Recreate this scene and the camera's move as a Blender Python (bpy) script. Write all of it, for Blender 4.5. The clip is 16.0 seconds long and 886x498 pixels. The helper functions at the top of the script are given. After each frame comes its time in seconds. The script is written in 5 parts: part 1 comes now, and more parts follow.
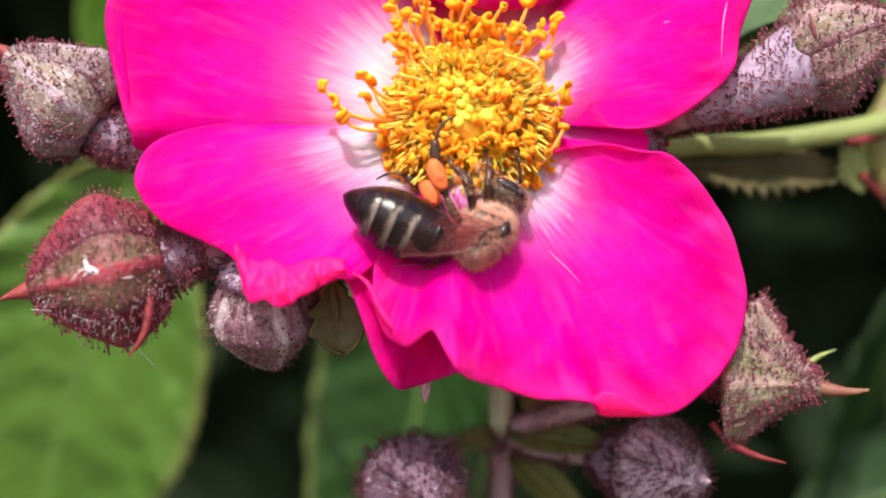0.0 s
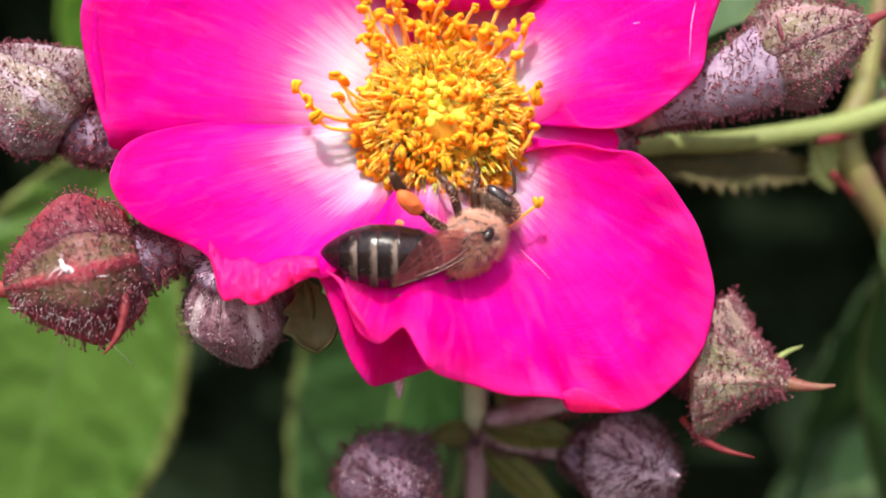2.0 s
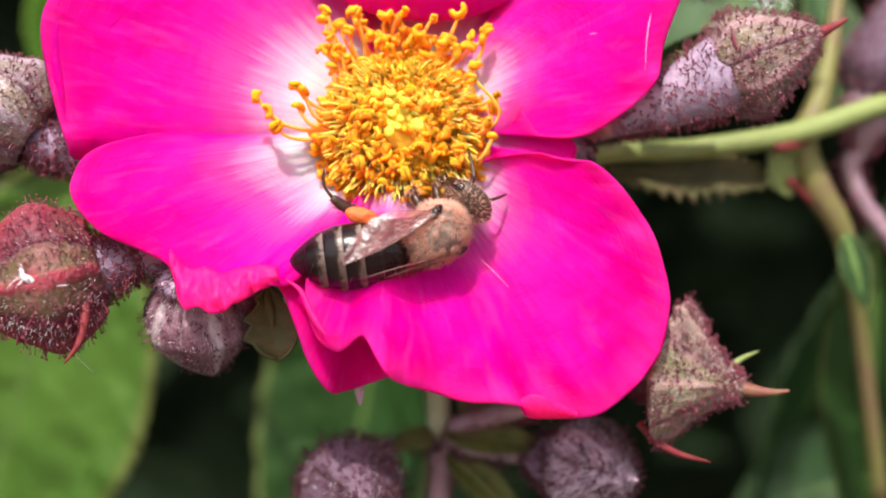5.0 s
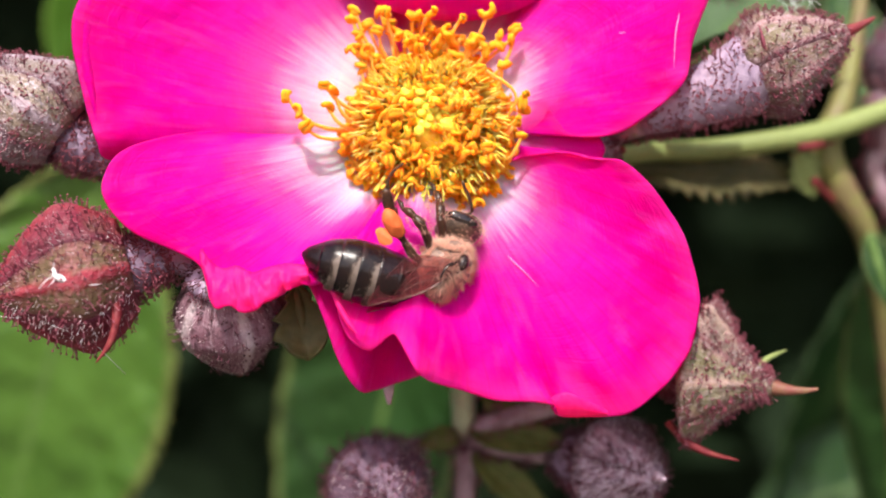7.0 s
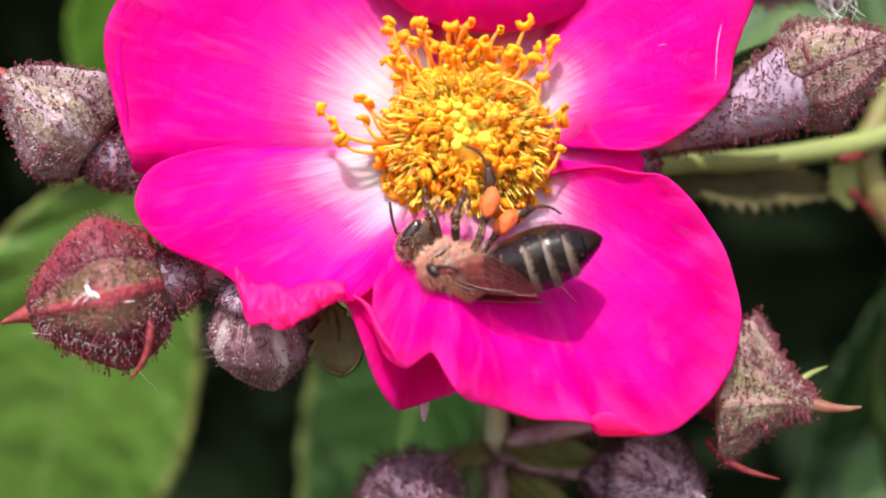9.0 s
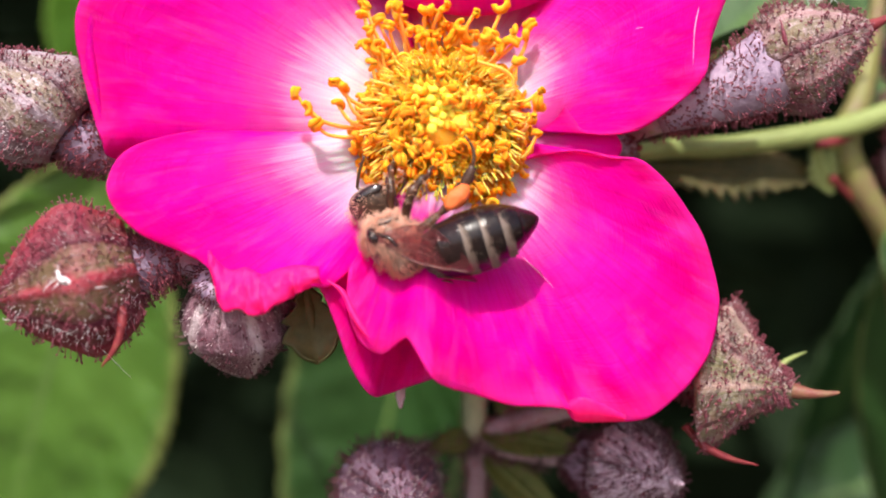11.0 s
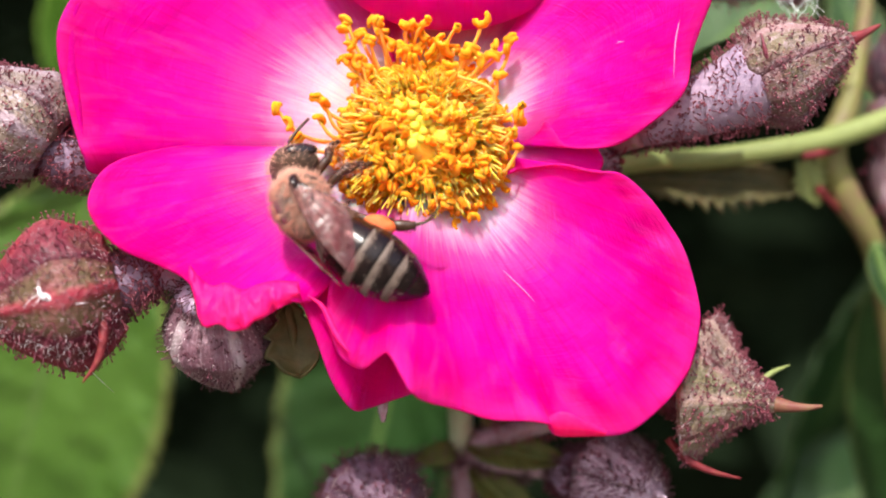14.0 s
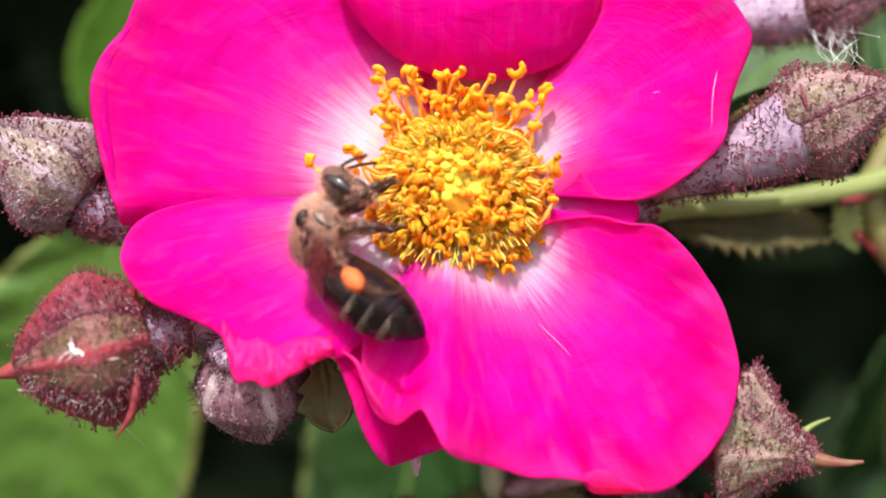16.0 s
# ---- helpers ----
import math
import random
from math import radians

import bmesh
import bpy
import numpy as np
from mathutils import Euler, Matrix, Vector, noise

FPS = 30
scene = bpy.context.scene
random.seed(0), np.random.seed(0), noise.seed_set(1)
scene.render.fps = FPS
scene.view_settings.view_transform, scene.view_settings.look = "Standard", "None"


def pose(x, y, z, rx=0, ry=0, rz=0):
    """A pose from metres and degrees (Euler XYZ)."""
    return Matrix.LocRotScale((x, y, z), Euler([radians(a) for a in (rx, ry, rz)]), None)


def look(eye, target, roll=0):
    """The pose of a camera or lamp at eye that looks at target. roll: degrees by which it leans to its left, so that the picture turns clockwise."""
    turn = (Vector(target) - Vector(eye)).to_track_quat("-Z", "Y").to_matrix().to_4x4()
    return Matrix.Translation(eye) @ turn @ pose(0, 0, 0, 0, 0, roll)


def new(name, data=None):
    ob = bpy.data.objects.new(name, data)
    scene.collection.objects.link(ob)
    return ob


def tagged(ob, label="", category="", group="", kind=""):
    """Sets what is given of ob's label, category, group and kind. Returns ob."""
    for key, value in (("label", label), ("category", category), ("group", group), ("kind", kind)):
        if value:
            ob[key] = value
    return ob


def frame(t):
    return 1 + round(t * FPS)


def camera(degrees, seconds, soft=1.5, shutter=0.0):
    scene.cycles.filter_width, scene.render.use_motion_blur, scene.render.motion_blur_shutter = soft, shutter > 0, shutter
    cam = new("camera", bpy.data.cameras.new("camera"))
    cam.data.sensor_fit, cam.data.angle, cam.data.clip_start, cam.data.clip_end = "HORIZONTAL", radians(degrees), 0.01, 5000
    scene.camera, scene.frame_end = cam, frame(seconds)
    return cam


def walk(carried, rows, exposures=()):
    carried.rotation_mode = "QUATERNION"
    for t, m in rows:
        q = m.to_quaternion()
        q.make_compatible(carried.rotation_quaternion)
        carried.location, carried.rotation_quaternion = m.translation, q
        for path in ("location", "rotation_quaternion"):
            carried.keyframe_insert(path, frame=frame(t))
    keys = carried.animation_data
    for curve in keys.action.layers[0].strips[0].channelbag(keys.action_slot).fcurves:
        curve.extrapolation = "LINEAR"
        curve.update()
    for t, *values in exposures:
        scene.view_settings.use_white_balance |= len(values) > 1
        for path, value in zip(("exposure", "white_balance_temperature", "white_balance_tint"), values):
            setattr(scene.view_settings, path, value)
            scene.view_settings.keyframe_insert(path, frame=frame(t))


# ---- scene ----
cam = camera(40.0, 16.0, soft=1.9)
PATH = [
    (0, (-0.00066, -0.07093, 0.89958), (-0.00298, 0.02905, 0.89967), 0.30),
    (0.5, (-0.00210, -0.07175, 0.90126), (-0.00373, 0.02823, 0.89996), 0.33),
    (1, (-0.00015, -0.07177, 0.90002), (-0.00160, 0.02822, 0.89940), 0.19),
    (1.5, (0.00101, -0.07177, 0.89819), (-0.00077, 0.02821, 0.89856), 0.11),
    (2, (0.00045, -0.07192, 0.89994), (-0.00106, 0.02807, 0.89942), 0.24),
    (2.5, (-0.00072, -0.07167, 0.90104), (-0.00193, 0.02832, 0.89991), 0.26),
    (3, (0.00192, -0.07107, 0.89998), (0.00073, 0.02892, 0.89915), 0.16),
    (3.5, (0.00217, -0.07124, 0.90067), (0.00100, 0.02875, 0.90028), 0.24),
    (3.7, (0.00198, -0.07136, 0.89995), (0.00135, 0.02864, 0.90007), 0.25),
    (5.8, (0.00168, -0.07367, 0.90065), (0.00192, 0.02633, 0.89990), 0.11),
    (6, (0.00186, -0.07383, 0.89953), (0.00169, 0.02617, 0.89981), -0.06),
    (6.5, (0.00107, -0.07338, 0.90113), (0.00159, 0.02661, 0.90044), 0.09),
    (7, (-0.00000, -0.07280, 0.90000), (0.00001, 0.02720, 0.90001), -0.00),
    (7.5, (0.00135, -0.07240, 0.89916), (0.00101, 0.02760, 0.89901), 0.03),
    (8, (-0.00014, -0.07212, 0.90083), (-0.00065, 0.02787, 0.90048), 0.06),
    (8.5, (-0.00038, -0.07166, 0.90083), (-0.00072, 0.02833, 0.90007), 0.06),
    (9, (-0.00181, -0.07162, 0.90131), (-0.00243, 0.02838, 0.90084), 0.09),
    (9.5, (-0.00135, -0.07169, 0.90182), (-0.00194, 0.02831, 0.90139), 0.15),
    (9.7, (-0.00083, -0.07179, 0.90051), (-0.00133, 0.02821, 0.90041), 0.07),
    (11.8, (-0.00097, -0.07062, 0.90081), (-0.00066, 0.02937, 0.89954), 0.03),
    (12, (0.00067, -0.07069, 0.89964), (-0.00016, 0.02931, 0.89943), -0.16),
    (12.5, (-0.00087, -0.07105, 0.90086), (-0.00109, 0.02895, 0.89959), -0.17),
    (13, (-0.00113, -0.07117, 0.89960), (-0.00054, 0.02882, 0.89898), -0.06),
    (13.5, (0.00010, -0.07131, 0.90106), (0.00028, 0.02869, 0.90035), 0.03),
    (14, (0.00074, -0.07110, 0.90146), (0.00021, 0.02890, 0.90075), -0.16),
    (14.5, (0.00083, -0.07097, 0.90110), (-0.00013, 0.02902, 0.90088), -0.17),
    (15, (0.00076, -0.07084, 0.90272), (-0.00016, 0.02915, 0.90156), -0.10),
    (15.5, (0.00067, -0.07057, 0.90365), (-0.00146, 0.02941, 0.90385), -0.12),
    (16, (0.00007, -0.07030, 0.90383), (-0.00238, 0.02967, 0.90425), -0.15),
]
walk(cam, [(t, look(eye, target, roll)) for t, eye, target, roll in PATH])

# depth of field of a close-up lens
cam.data.dof.use_dof = True
cam.data.dof.focus_distance = 0.074
cam.data.dof.aperture_fstop = 17.0

# ---- light ----
SUN_TRAVEL = Vector((0.12, 0.64, -0.76)).normalized()
sun = new("sun", bpy.data.lights.new("sun", "SUN"))
sun.data.energy, sun.data.angle, sun.data.color = 3.05, radians(1.2), (1.0, 0.96, 0.9)
sun.rotation_euler = SUN_TRAVEL.to_track_quat("-Z", "Y").to_euler()
world = bpy.data.worlds.new("sky")
world.use_nodes = True
scene.world = world
sky = world.node_tree.nodes.new("ShaderNodeTexSky")
sky.sky_type, sky.sun_disc = "NISHITA", False
sky.air_density, sky.dust_density, sky.ozone_density = 0.8, 3.0, 0.4
sky.sun_elevation = math.asin(-SUN_TRAVEL.z)
sky.sun_rotation = math.atan2(-SUN_TRAVEL.x, -SUN_TRAVEL.y)
world.node_tree.links.new(sky.outputs[0], world.node_tree.nodes["Background"].inputs[0])
world.node_tree.nodes["Background"].inputs[1].default_value = 0.15
scene.view_settings.exposure = 0.92

# ---- helpers of this scene: lengths in millimetres from the flower's height ----
MM = 0.001
HEIGHT = 0.9
RNG = random.Random(7)
HOME = {}


def mm(p):
    return Vector((p[0] * MM, p[1] * MM, HEIGHT + p[2] * MM))


def thing(name, base, label, category, group=""):
    ob = new(name)
    ob.empty_display_size = 0.002
    ob.location = mm(base)
    HOME[ob] = Vector(base)
    return tagged(ob, label, category, group)


def part(name, bm, material, parent, label="", smooth=True, origin=None):
    """One mesh object under a thing or a part; its points in millimetres of the place."""
    home = HOME[parent]
    own = Vector(origin) if origin is not None else home
    mesh = bpy.data.meshes.new(name)
    for v in bm.verts:
        v.co = (v.co - own) * MM
    for f in bm.faces:
        f.smooth = smooth
    bm.to_mesh(mesh)
    bm.free()
    mesh.materials.append(material)
    ob = new(name, mesh)
    ob.parent = parent
    ob.location = (own - home) * MM
    HOME[ob] = own
    return tagged(ob, label)


def loose(name, verts, faces, material, parent, smooth=True, kind=""):
    """Many small pieces joined into one part."""
    home = HOME[parent]
    mesh = bpy.data.meshes.new(name)
    pts = (np.asarray(verts, float) - np.array(home)) * MM
    mesh.from_pydata(pts.tolist(), [], faces)
    mesh.polygons.foreach_set("use_smooth", [smooth] * len(mesh.polygons))
    mesh.materials.append(material)
    ob = new(name, mesh)
    ob.parent = parent
    HOME[ob] = home
    return tagged(ob, kind=kind)


def solid(ob, thick):
    m = ob.modifiers.new("thickness", "SOLIDIFY")
    m.thickness, m.offset = thick * MM, 0.0
    return ob


def curve_points(pts, n):
    """A smooth line through points."""
    P = [Vector(p) for p in pts]
    P = [2 * P[0] - P[1]] + P + [2 * P[-1] - P[-2]]
    segs, out = len(P) - 3, []
    for k in range(n):
        x = k / (n - 1) * segs
        i = min(int(x), segs - 1)
        t = x - i
        a, b, c, d = P[i:i + 4]
        out.append(0.5 * (2 * b + (c - a) * t + (2 * a - 5 * b + 4 * c - d) * t * t + (3 * b - a - 3 * c + d) * t ** 3))
    return out


def grid(bm, rows, uv=True, closed=False):
    """Skin over rows of points, with u along the rows' order and v along each row."""
    layer = bm.loops.layers.uv.verify()
    R, C = len(rows), len(rows[0])
    vs = [[bm.verts.new(p) for p in row] for row in rows]
    for i in range(R - 1):
        for j in range(C if closed else C - 1):
            k = (j + 1) % C
            f = bm.faces.new((vs[i][j], vs[i][k], vs[i + 1][k], vs[i + 1][j]))
            for loop, (a, b) in zip(f.loops, ((i, j), (i, j + 1), (i + 1, j + 1), (i + 1, j))):
                loop[layer].uv = (a / (R - 1), b / (C if closed else C - 1))
    return vs


def tube(bm, pts, radii, sides=8, n=None, cap=True):
    """A tapering round stalk along a line."""
    line = curve_points(pts, n) if n else [Vector(p) for p in pts]
    N = len(line)
    rr = [np.interp(i / (N - 1), np.linspace(0, 1, len(radii)), radii) for i in range(N)]
    ref = Vector((0.31, -0.82, 0.48))
    rows = []
    for i, p in enumerate(line):
        d = (line[min(i + 1, N - 1)] - line[max(i - 1, 0)]).normalized()
        a = d.cross(ref).normalized()
        b = d.cross(a)
        rows.append([p + (a * math.cos(q) + b * math.sin(q)) * rr[i] for q in (2 * math.pi * k / sides for k in range(sides))])
    vs = grid(bm, rows, closed=True)
    if cap:
        bm.faces.new(vs[0][::-1])
        bm.faces.new(vs[-1])
    return line, rr


def ellipsoid(bm, centre, radii, seg=20, rings=12, turn=None):
    m = Matrix.Translation(centre) @ (turn or Matrix()) @ Matrix.Diagonal((*radii, 1))
    bmesh.ops.create_uvsphere(bm, u_segments=seg, v_segments=rings, radius=1, matrix=m)


# ---- materials ----
def nodes_of(name):
    m = bpy.data.materials.new(name)
    m.use_nodes = True
    t = m.node_tree
    return m, t, t.nodes["Principled BSDF"], t.nodes["Material Output"]


def add(t, kind, **inputs):
    n = t.nodes.new(kind)
    for key, value in inputs.items():
        n.inputs[key.replace("_", " ")].default_value = value
    return n


def ramp(t, factor, stops):
    r = t.nodes.new("ShaderNodeValToRGB")
    while len(r.color_ramp.elements) < len(stops):
        r.color_ramp.elements.new(0.5)
    for e, (at, c) in zip(r.color_ramp.elements, stops):
        e.position, e.color = at, (*c, 1)
    t.links.new(factor, r.inputs[0])
    return r.outputs[0]


def blend(t, factor, a, b, how="MIX"):
    n = t.nodes.new("ShaderNodeMix")
    n.data_type, n.blend_type = "RGBA", how
    for value, socket in ((factor, n.inputs[0]), (a, n.inputs[6]), (b, n.inputs[7])):
        if isinstance(value, (int, float)):
            socket.default_value = value
        elif isinstance(value, tuple):
            socket.default_value = (*value, 1)
        else:
            t.links.new(value, socket)
    return n.outputs[2]


def see_through(t, bsdf, out, colour, amount):
    """Part of the light passes through thin tissue."""
    tr = t.nodes.new("ShaderNodeBsdfTranslucent")
    mix = t.nodes.new("ShaderNodeMixShader")
    mix.inputs[0].default_value = amount
    t.links.new(colour, tr.inputs[0])
    t.links.new(bsdf.outputs[0], mix.inputs[1])
    t.links.new(tr.outputs[0], mix.inputs[2])
    t.links.new(mix.outputs[0], out.inputs[0])


def tissue(name, stops, coarse=0.25, fine=2.0, rough=0.5, bump=0.4, depth=0.12, spec=0.4, through_light=0.0, own=0.0, sheen=0.0, scatter=0.0):
    """Plant or insect skin: mottling at two scales (per millimetre), fine relief."""
    m, t, b, out = nodes_of(name)
    co = t.nodes.new("ShaderNodeTexCoord").outputs["Object"]
    big = add(t, "ShaderNodeTexNoise", Scale=coarse * 1000, Detail=4.0, Roughness=0.6)
    small = add(t, "ShaderNodeTexNoise", Scale=fine * 1000, Detail=3.0)
    for n in (big, small):
        t.links.new(co, n.inputs["Vector"])
    mixed = blend(t, 0.4, big.outputs["Fac"], small.outputs["Fac"])
    col = ramp(t, mixed, stops)
    if own:
        info = t.nodes.new("ShaderNodeObjectInfo")
        hsv = t.nodes.new("ShaderNodeHueSaturation")
        rng = add(t, "ShaderNodeMapRange", To_Min=1 - own, To_Max=1 + own)
        t.links.new(info.outputs["Random"], rng.inputs[0])
        t.links.new(rng.outputs[0], hsv.inputs["Value"])
        t.links.new(col, hsv.inputs["Color"])
        col = hsv.outputs[0]
    t.links.new(col, b.inputs["Base Color"])
    b.inputs["Roughness"].default_value = rough
    b.inputs["Specular IOR Level"].default_value = spec
    b.inputs["Sheen Weight"].default_value = sheen
    if scatter:
        b.inputs["Subsurface Weight"].default_value = 1.0
        b.inputs["Subsurface Radius"].default_value = (1.0, 0.6, 0.15)
        b.inputs["Subsurface Scale"].default_value = scatter * MM
    bp = add(t, "ShaderNodeBump", Strength=bump, Distance=depth * MM)
    t.links.new(small.outputs["Fac"], bp.inputs["Height"])
    t.links.new(bp.outputs[0], b.inputs["Normal"])
    if through_light:
        see_through(t, b, out, col, through_light)
    return m


def petal_material():
    m, t, b, out = nodes_of("petal_pink")
    uv = t.nodes.new("ShaderNodeUVMap").outputs[0]
    sep = t.nodes.new("ShaderNodeSeparateXYZ")
    t.links.new(uv, sep.inputs[0])
    stretch = t.nodes.new("ShaderNodeMapping")
    stretch.inputs["Scale"].default_value = (2.6, 52, 1)
    t.links.new(uv, stretch.inputs[0])
    veins = add(t, "ShaderNodeTexNoise", Scale=1.6, Detail=5.0, Roughness=0.62)
    t.links.new(stretch.outputs[0], veins.inputs["Vector"])
    co = t.nodes.new("ShaderNodeTexCoord").outputs["Object"]
    cloud = add(t, "ShaderNodeTexNoise", Scale=260.0, Detail=3.0)
    t.links.new(co, cloud.inputs["Vector"])
    # white eye that runs out into streaks along the veins
    shift = add(t, "ShaderNodeMath", )
    shift.operation = "MULTIPLY_ADD"
    shift.inputs[1].default_value, shift.inputs[2].default_value = 0.18, -0.09
    t.links.new(veins.outputs["Fac"], shift.inputs[0])
    where = t.nodes.new("ShaderNodeMath")
    where.operation = "SUBTRACT"
    t.links.new(sep.outputs[0], where.inputs[0])
    t.links.new(shift.outputs[0], where.inputs[1])
    eye = ramp(t, where.outputs[0], ((0.22, (0.88, 0.8, 0.85)), (0.33, (0.9, 0.42, 0.64)), (0.43, (0.92, 0.085, 0.43)), (0.55, (0.94, 0.01, 0.4)), (0.66, (0.95, 0.002, 0.38)), (0.82, (0.95, 0.0, 0.35)), (0.93, (0.96, 0.0, 0.28)), (1.0, (0.95, 0.015, 0.29))))
    tone = ramp(t, cloud.outputs["Fac"], ((0.3, (0.86, 0.8, 0.84)), (0.62, (1, 1, 1))))
    col = blend(t, 1.0, eye, tone, "MULTIPLY")
    thin = t.nodes.new("ShaderNodeMapping")
    thin.inputs["Scale"].default_value = (3.0, 110, 1)
    t.links.new(uv, thin.inputs[0])
    lines = add(t, "ShaderNodeTexNoise", Scale=1.3, Detail=3.0, Roughness=0.55, Distortion=0.4)
    t.links.new(thin.outputs[0], lines.inputs["Vector"])
    col = blend(t, 1.0, col, ramp(t, lines.outputs["Fac"], ((0.34, (0.97, 0.7, 0.82)), (0.47, (1, 1, 1)))), "MULTIPLY")
    # sheen painted in as paler streaks between the vein bundles
    wide = t.nodes.new("ShaderNodeMapping")
    wide.inputs["Scale"].default_value = (2.2, 15, 1)
    wide.inputs["Location"].default_value = (3.7, 1.3, 0)
    t.links.new(uv, wide.inputs[0])
    sheen_streaks = add(t, "ShaderNodeTexNoise", Scale=1.5, Detail=4.0, Roughness=0.55, Distortion=0.6)
    t.links.new(wide.outputs[0], sheen_streaks.inputs["Vector"])
    col = blend(t, ramp(t, sheen_streaks.outputs["Fac"], ((0.52, (0, 0, 0)), (0.78, (0.42, 0.42, 0.42)))), col, (0.95, 0.07, 0.45))
    t.links.new(col, b.inputs["Base Color"])
    b.inputs["Subsurface Weight"].default_value = 0.5
    b.inputs["Subsurface Radius"].default_value = (2.0, 0.3, 0.7)
    b.inputs["Subsurface Scale"].default_value = 0.8 * MM
    b.inputs["Roughness"].default_value = 0.5
    b.inputs["Specular IOR Level"].default_value = 0.16
    b.inputs["Specular Tint"].default_value = (1.0, 0.2, 0.8, 1)
    bp = add(t, "ShaderNodeBump", Strength=0.3, Distance=0.2 * MM)
    t.links.new(veins.outputs["Fac"], bp.inputs["Height"])
    bq = add(t, "ShaderNodeBump", Strength=0.9, Distance=0.6 * MM)
    t.links.new(cloud.outputs["Fac"], bq.inputs["Height"])
    t.links.new(bp.outputs[0], bq.inputs["Normal"])
    # short cross ripples
    cross = t.nodes.new("ShaderNodeMapping")
    cross.inputs["Scale"].default_value = (26, 7, 1)
    t.links.new(uv, cross.inputs[0])
    ripple = add(t, "ShaderNodeTexNoise", Scale=1.4, Detail=4.0, Roughness=0.6, Distortion=2.2)
    t.links.new(cross.outputs[0], ripple.inputs["Vector"])
    br = add(t, "ShaderNodeBump", Strength=0.5, Distance=0.16 * MM)
    t.links.new(ripple.outputs["Fac"], br.inputs["Height"])
    t.links.new(bq.outputs[0], br.inputs["Normal"])
    t.links.new(br.outputs[0], b.inputs["Normal"])
    see_through(t, b, out, col, 0.4)
    return m


def leaf_material(name, dark, light, rim, gloss=0.42, shine=0.28):
    m, t, b, out = nodes_of(name)
    uv = t.nodes.new("ShaderNodeUVMap").outputs[0]
    sep = t.nodes.new("ShaderNodeSeparateXYZ")
    t.links.new(uv, sep.inputs[0])

    def calc(op, a, c, d=None):
        n = t.nodes.new("ShaderNodeMath")
        n.operation = op
        for value, socket in zip((a, c, d), n.inputs):
            if value is None:
                continue
            if isinstance(value, (int, float)):
                socket.default_value = value
            else:
                t.links.new(value, socket)
        return n.outputs[0]

    across = calc("ABSOLUTE", calc("SUBTRACT", sep.outputs[1], 0.5), 0)
    # side veins run out and forward from the midrib
    phase = calc("MULTIPLY", calc("SUBTRACT", sep.outputs[0], calc("MULTIPLY", across, 0.55)), 62.0)
    side = calc("POWER", calc("ABSOLUTE", calc("COSINE", phase, 0), 0), 14.0)
    mid = calc("LESS_THAN", across, 0.016)
    vein = calc("MAXIMUM", calc("MULTIPLY", side, 0.45), mid)
    co = t.nodes.new("ShaderNodeTexCoord").outputs["Object"]
    big = add(t, "ShaderNodeTexNoise", Scale=90.0, Detail=4.0)
    t.links.new(co, big.inputs["Vector"])
    cells = add(t, "ShaderNodeTexVoronoi", Scale=1500.0)
    t.links.new(co, cells.inputs["Vector"])
    base = ramp(t, big.outputs["Fac"], ((0.3, dark), (0.7, light)))
    col = blend(t, vein, base, tuple(min(1, 1.2 * c + 0.006) for c in light))
    edge = ramp(t, across, ((0.455, (0, 0, 0)), (0.495, (1, 1, 1))))
    col = blend(t, edge, col, rim)
    t.links.new(col, b.inputs["Base Color"])
    b.inputs["Roughness"].default_value = gloss
    b.inputs["Specular IOR Level"].default_value = shine
    height = calc("ADD", calc("MULTIPLY", vein, -0.8), calc("MULTIPLY", cells.outputs["Distance"], 0.5))
    bp = add(t, "ShaderNodeBump", Strength=0.55, Distance=0.35 * MM)
    t.links.new(height, bp.inputs["Height"])
    # the blade heaves between its veins
    heave = add(t, "ShaderNodeTexNoise", Scale=170.0, Detail=3.0)
    t.links.new(co, heave.inputs["Vector"])
    bq = add(t, "ShaderNodeBump", Strength=0.7, Distance=2.2 * MM)
    t.links.new(heave.outputs["Fac"], bq.inputs["Height"])
    t.links.new(bp.outputs[0], bq.inputs["Normal"])
    t.links.new(bq.outputs[0], b.inputs["Normal"])
    see_through(t, b, out, col, 0.28)
    return m


PETAL = petal_material()
ANTHER = tissue("anther_orange", ((0.3, (1.0, 0.19, 0.008)), (0.5, (1.0, 0.25, 0.015)), (0.75, (1.0, 0.33, 0.035))), 0.0015, 0.008, 0.8, 0.2, 0.03, 0.05, 0.0, 0.12, scatter=1.0)
POLLEN_HEAP = tissue("anther_crowd_orange", ((0.35, (1.0, 0.2, 0.01)), (0.5, (1.0, 0.32, 0.025)), (0.65, (1.0, 0.46, 0.06))), 0.35, 2.0, 0.8, 0.2, 0.03, 0.05, scatter=1.0)
FILAMENT = tissue("filament_yellow", ((0.3, (1.0, 0.32, 0.05)), (0.7, (1.0, 0.43, 0.11))), 0.001, 0.01, 0.5, 0.1, 0.02, 0.1, 0.0, 0.08, scatter=0.6)
TUFT = tissue("filament_tuft_yellow", ((0.3, (1.0, 0.52, 0.06)), (0.7, (1.0, 0.64, 0.14))), 0.3, 2.0, 0.5, 0.1, 0.02, 0.1, scatter=0.6)
DISC_FILLER = tissue("disc_filler_yellow", ((0.3, (1.0, 0.54, 0.05)), (0.5, (1.0, 0.64, 0.08)), (0.7, (0.97, 0.72, 0.12))), 0.4, 2.5, 0.8, 0.4, 0.2, 0.02, scatter=1.0)
STIGMA = tissue("stigma_lime", ((0.3, (0.66, 0.5, 0.04)), (0.7, (0.78, 0.66, 0.08))), 0.8, 6, 0.6, 0.3, 0.08, 0.1, 0.0, 0.1)


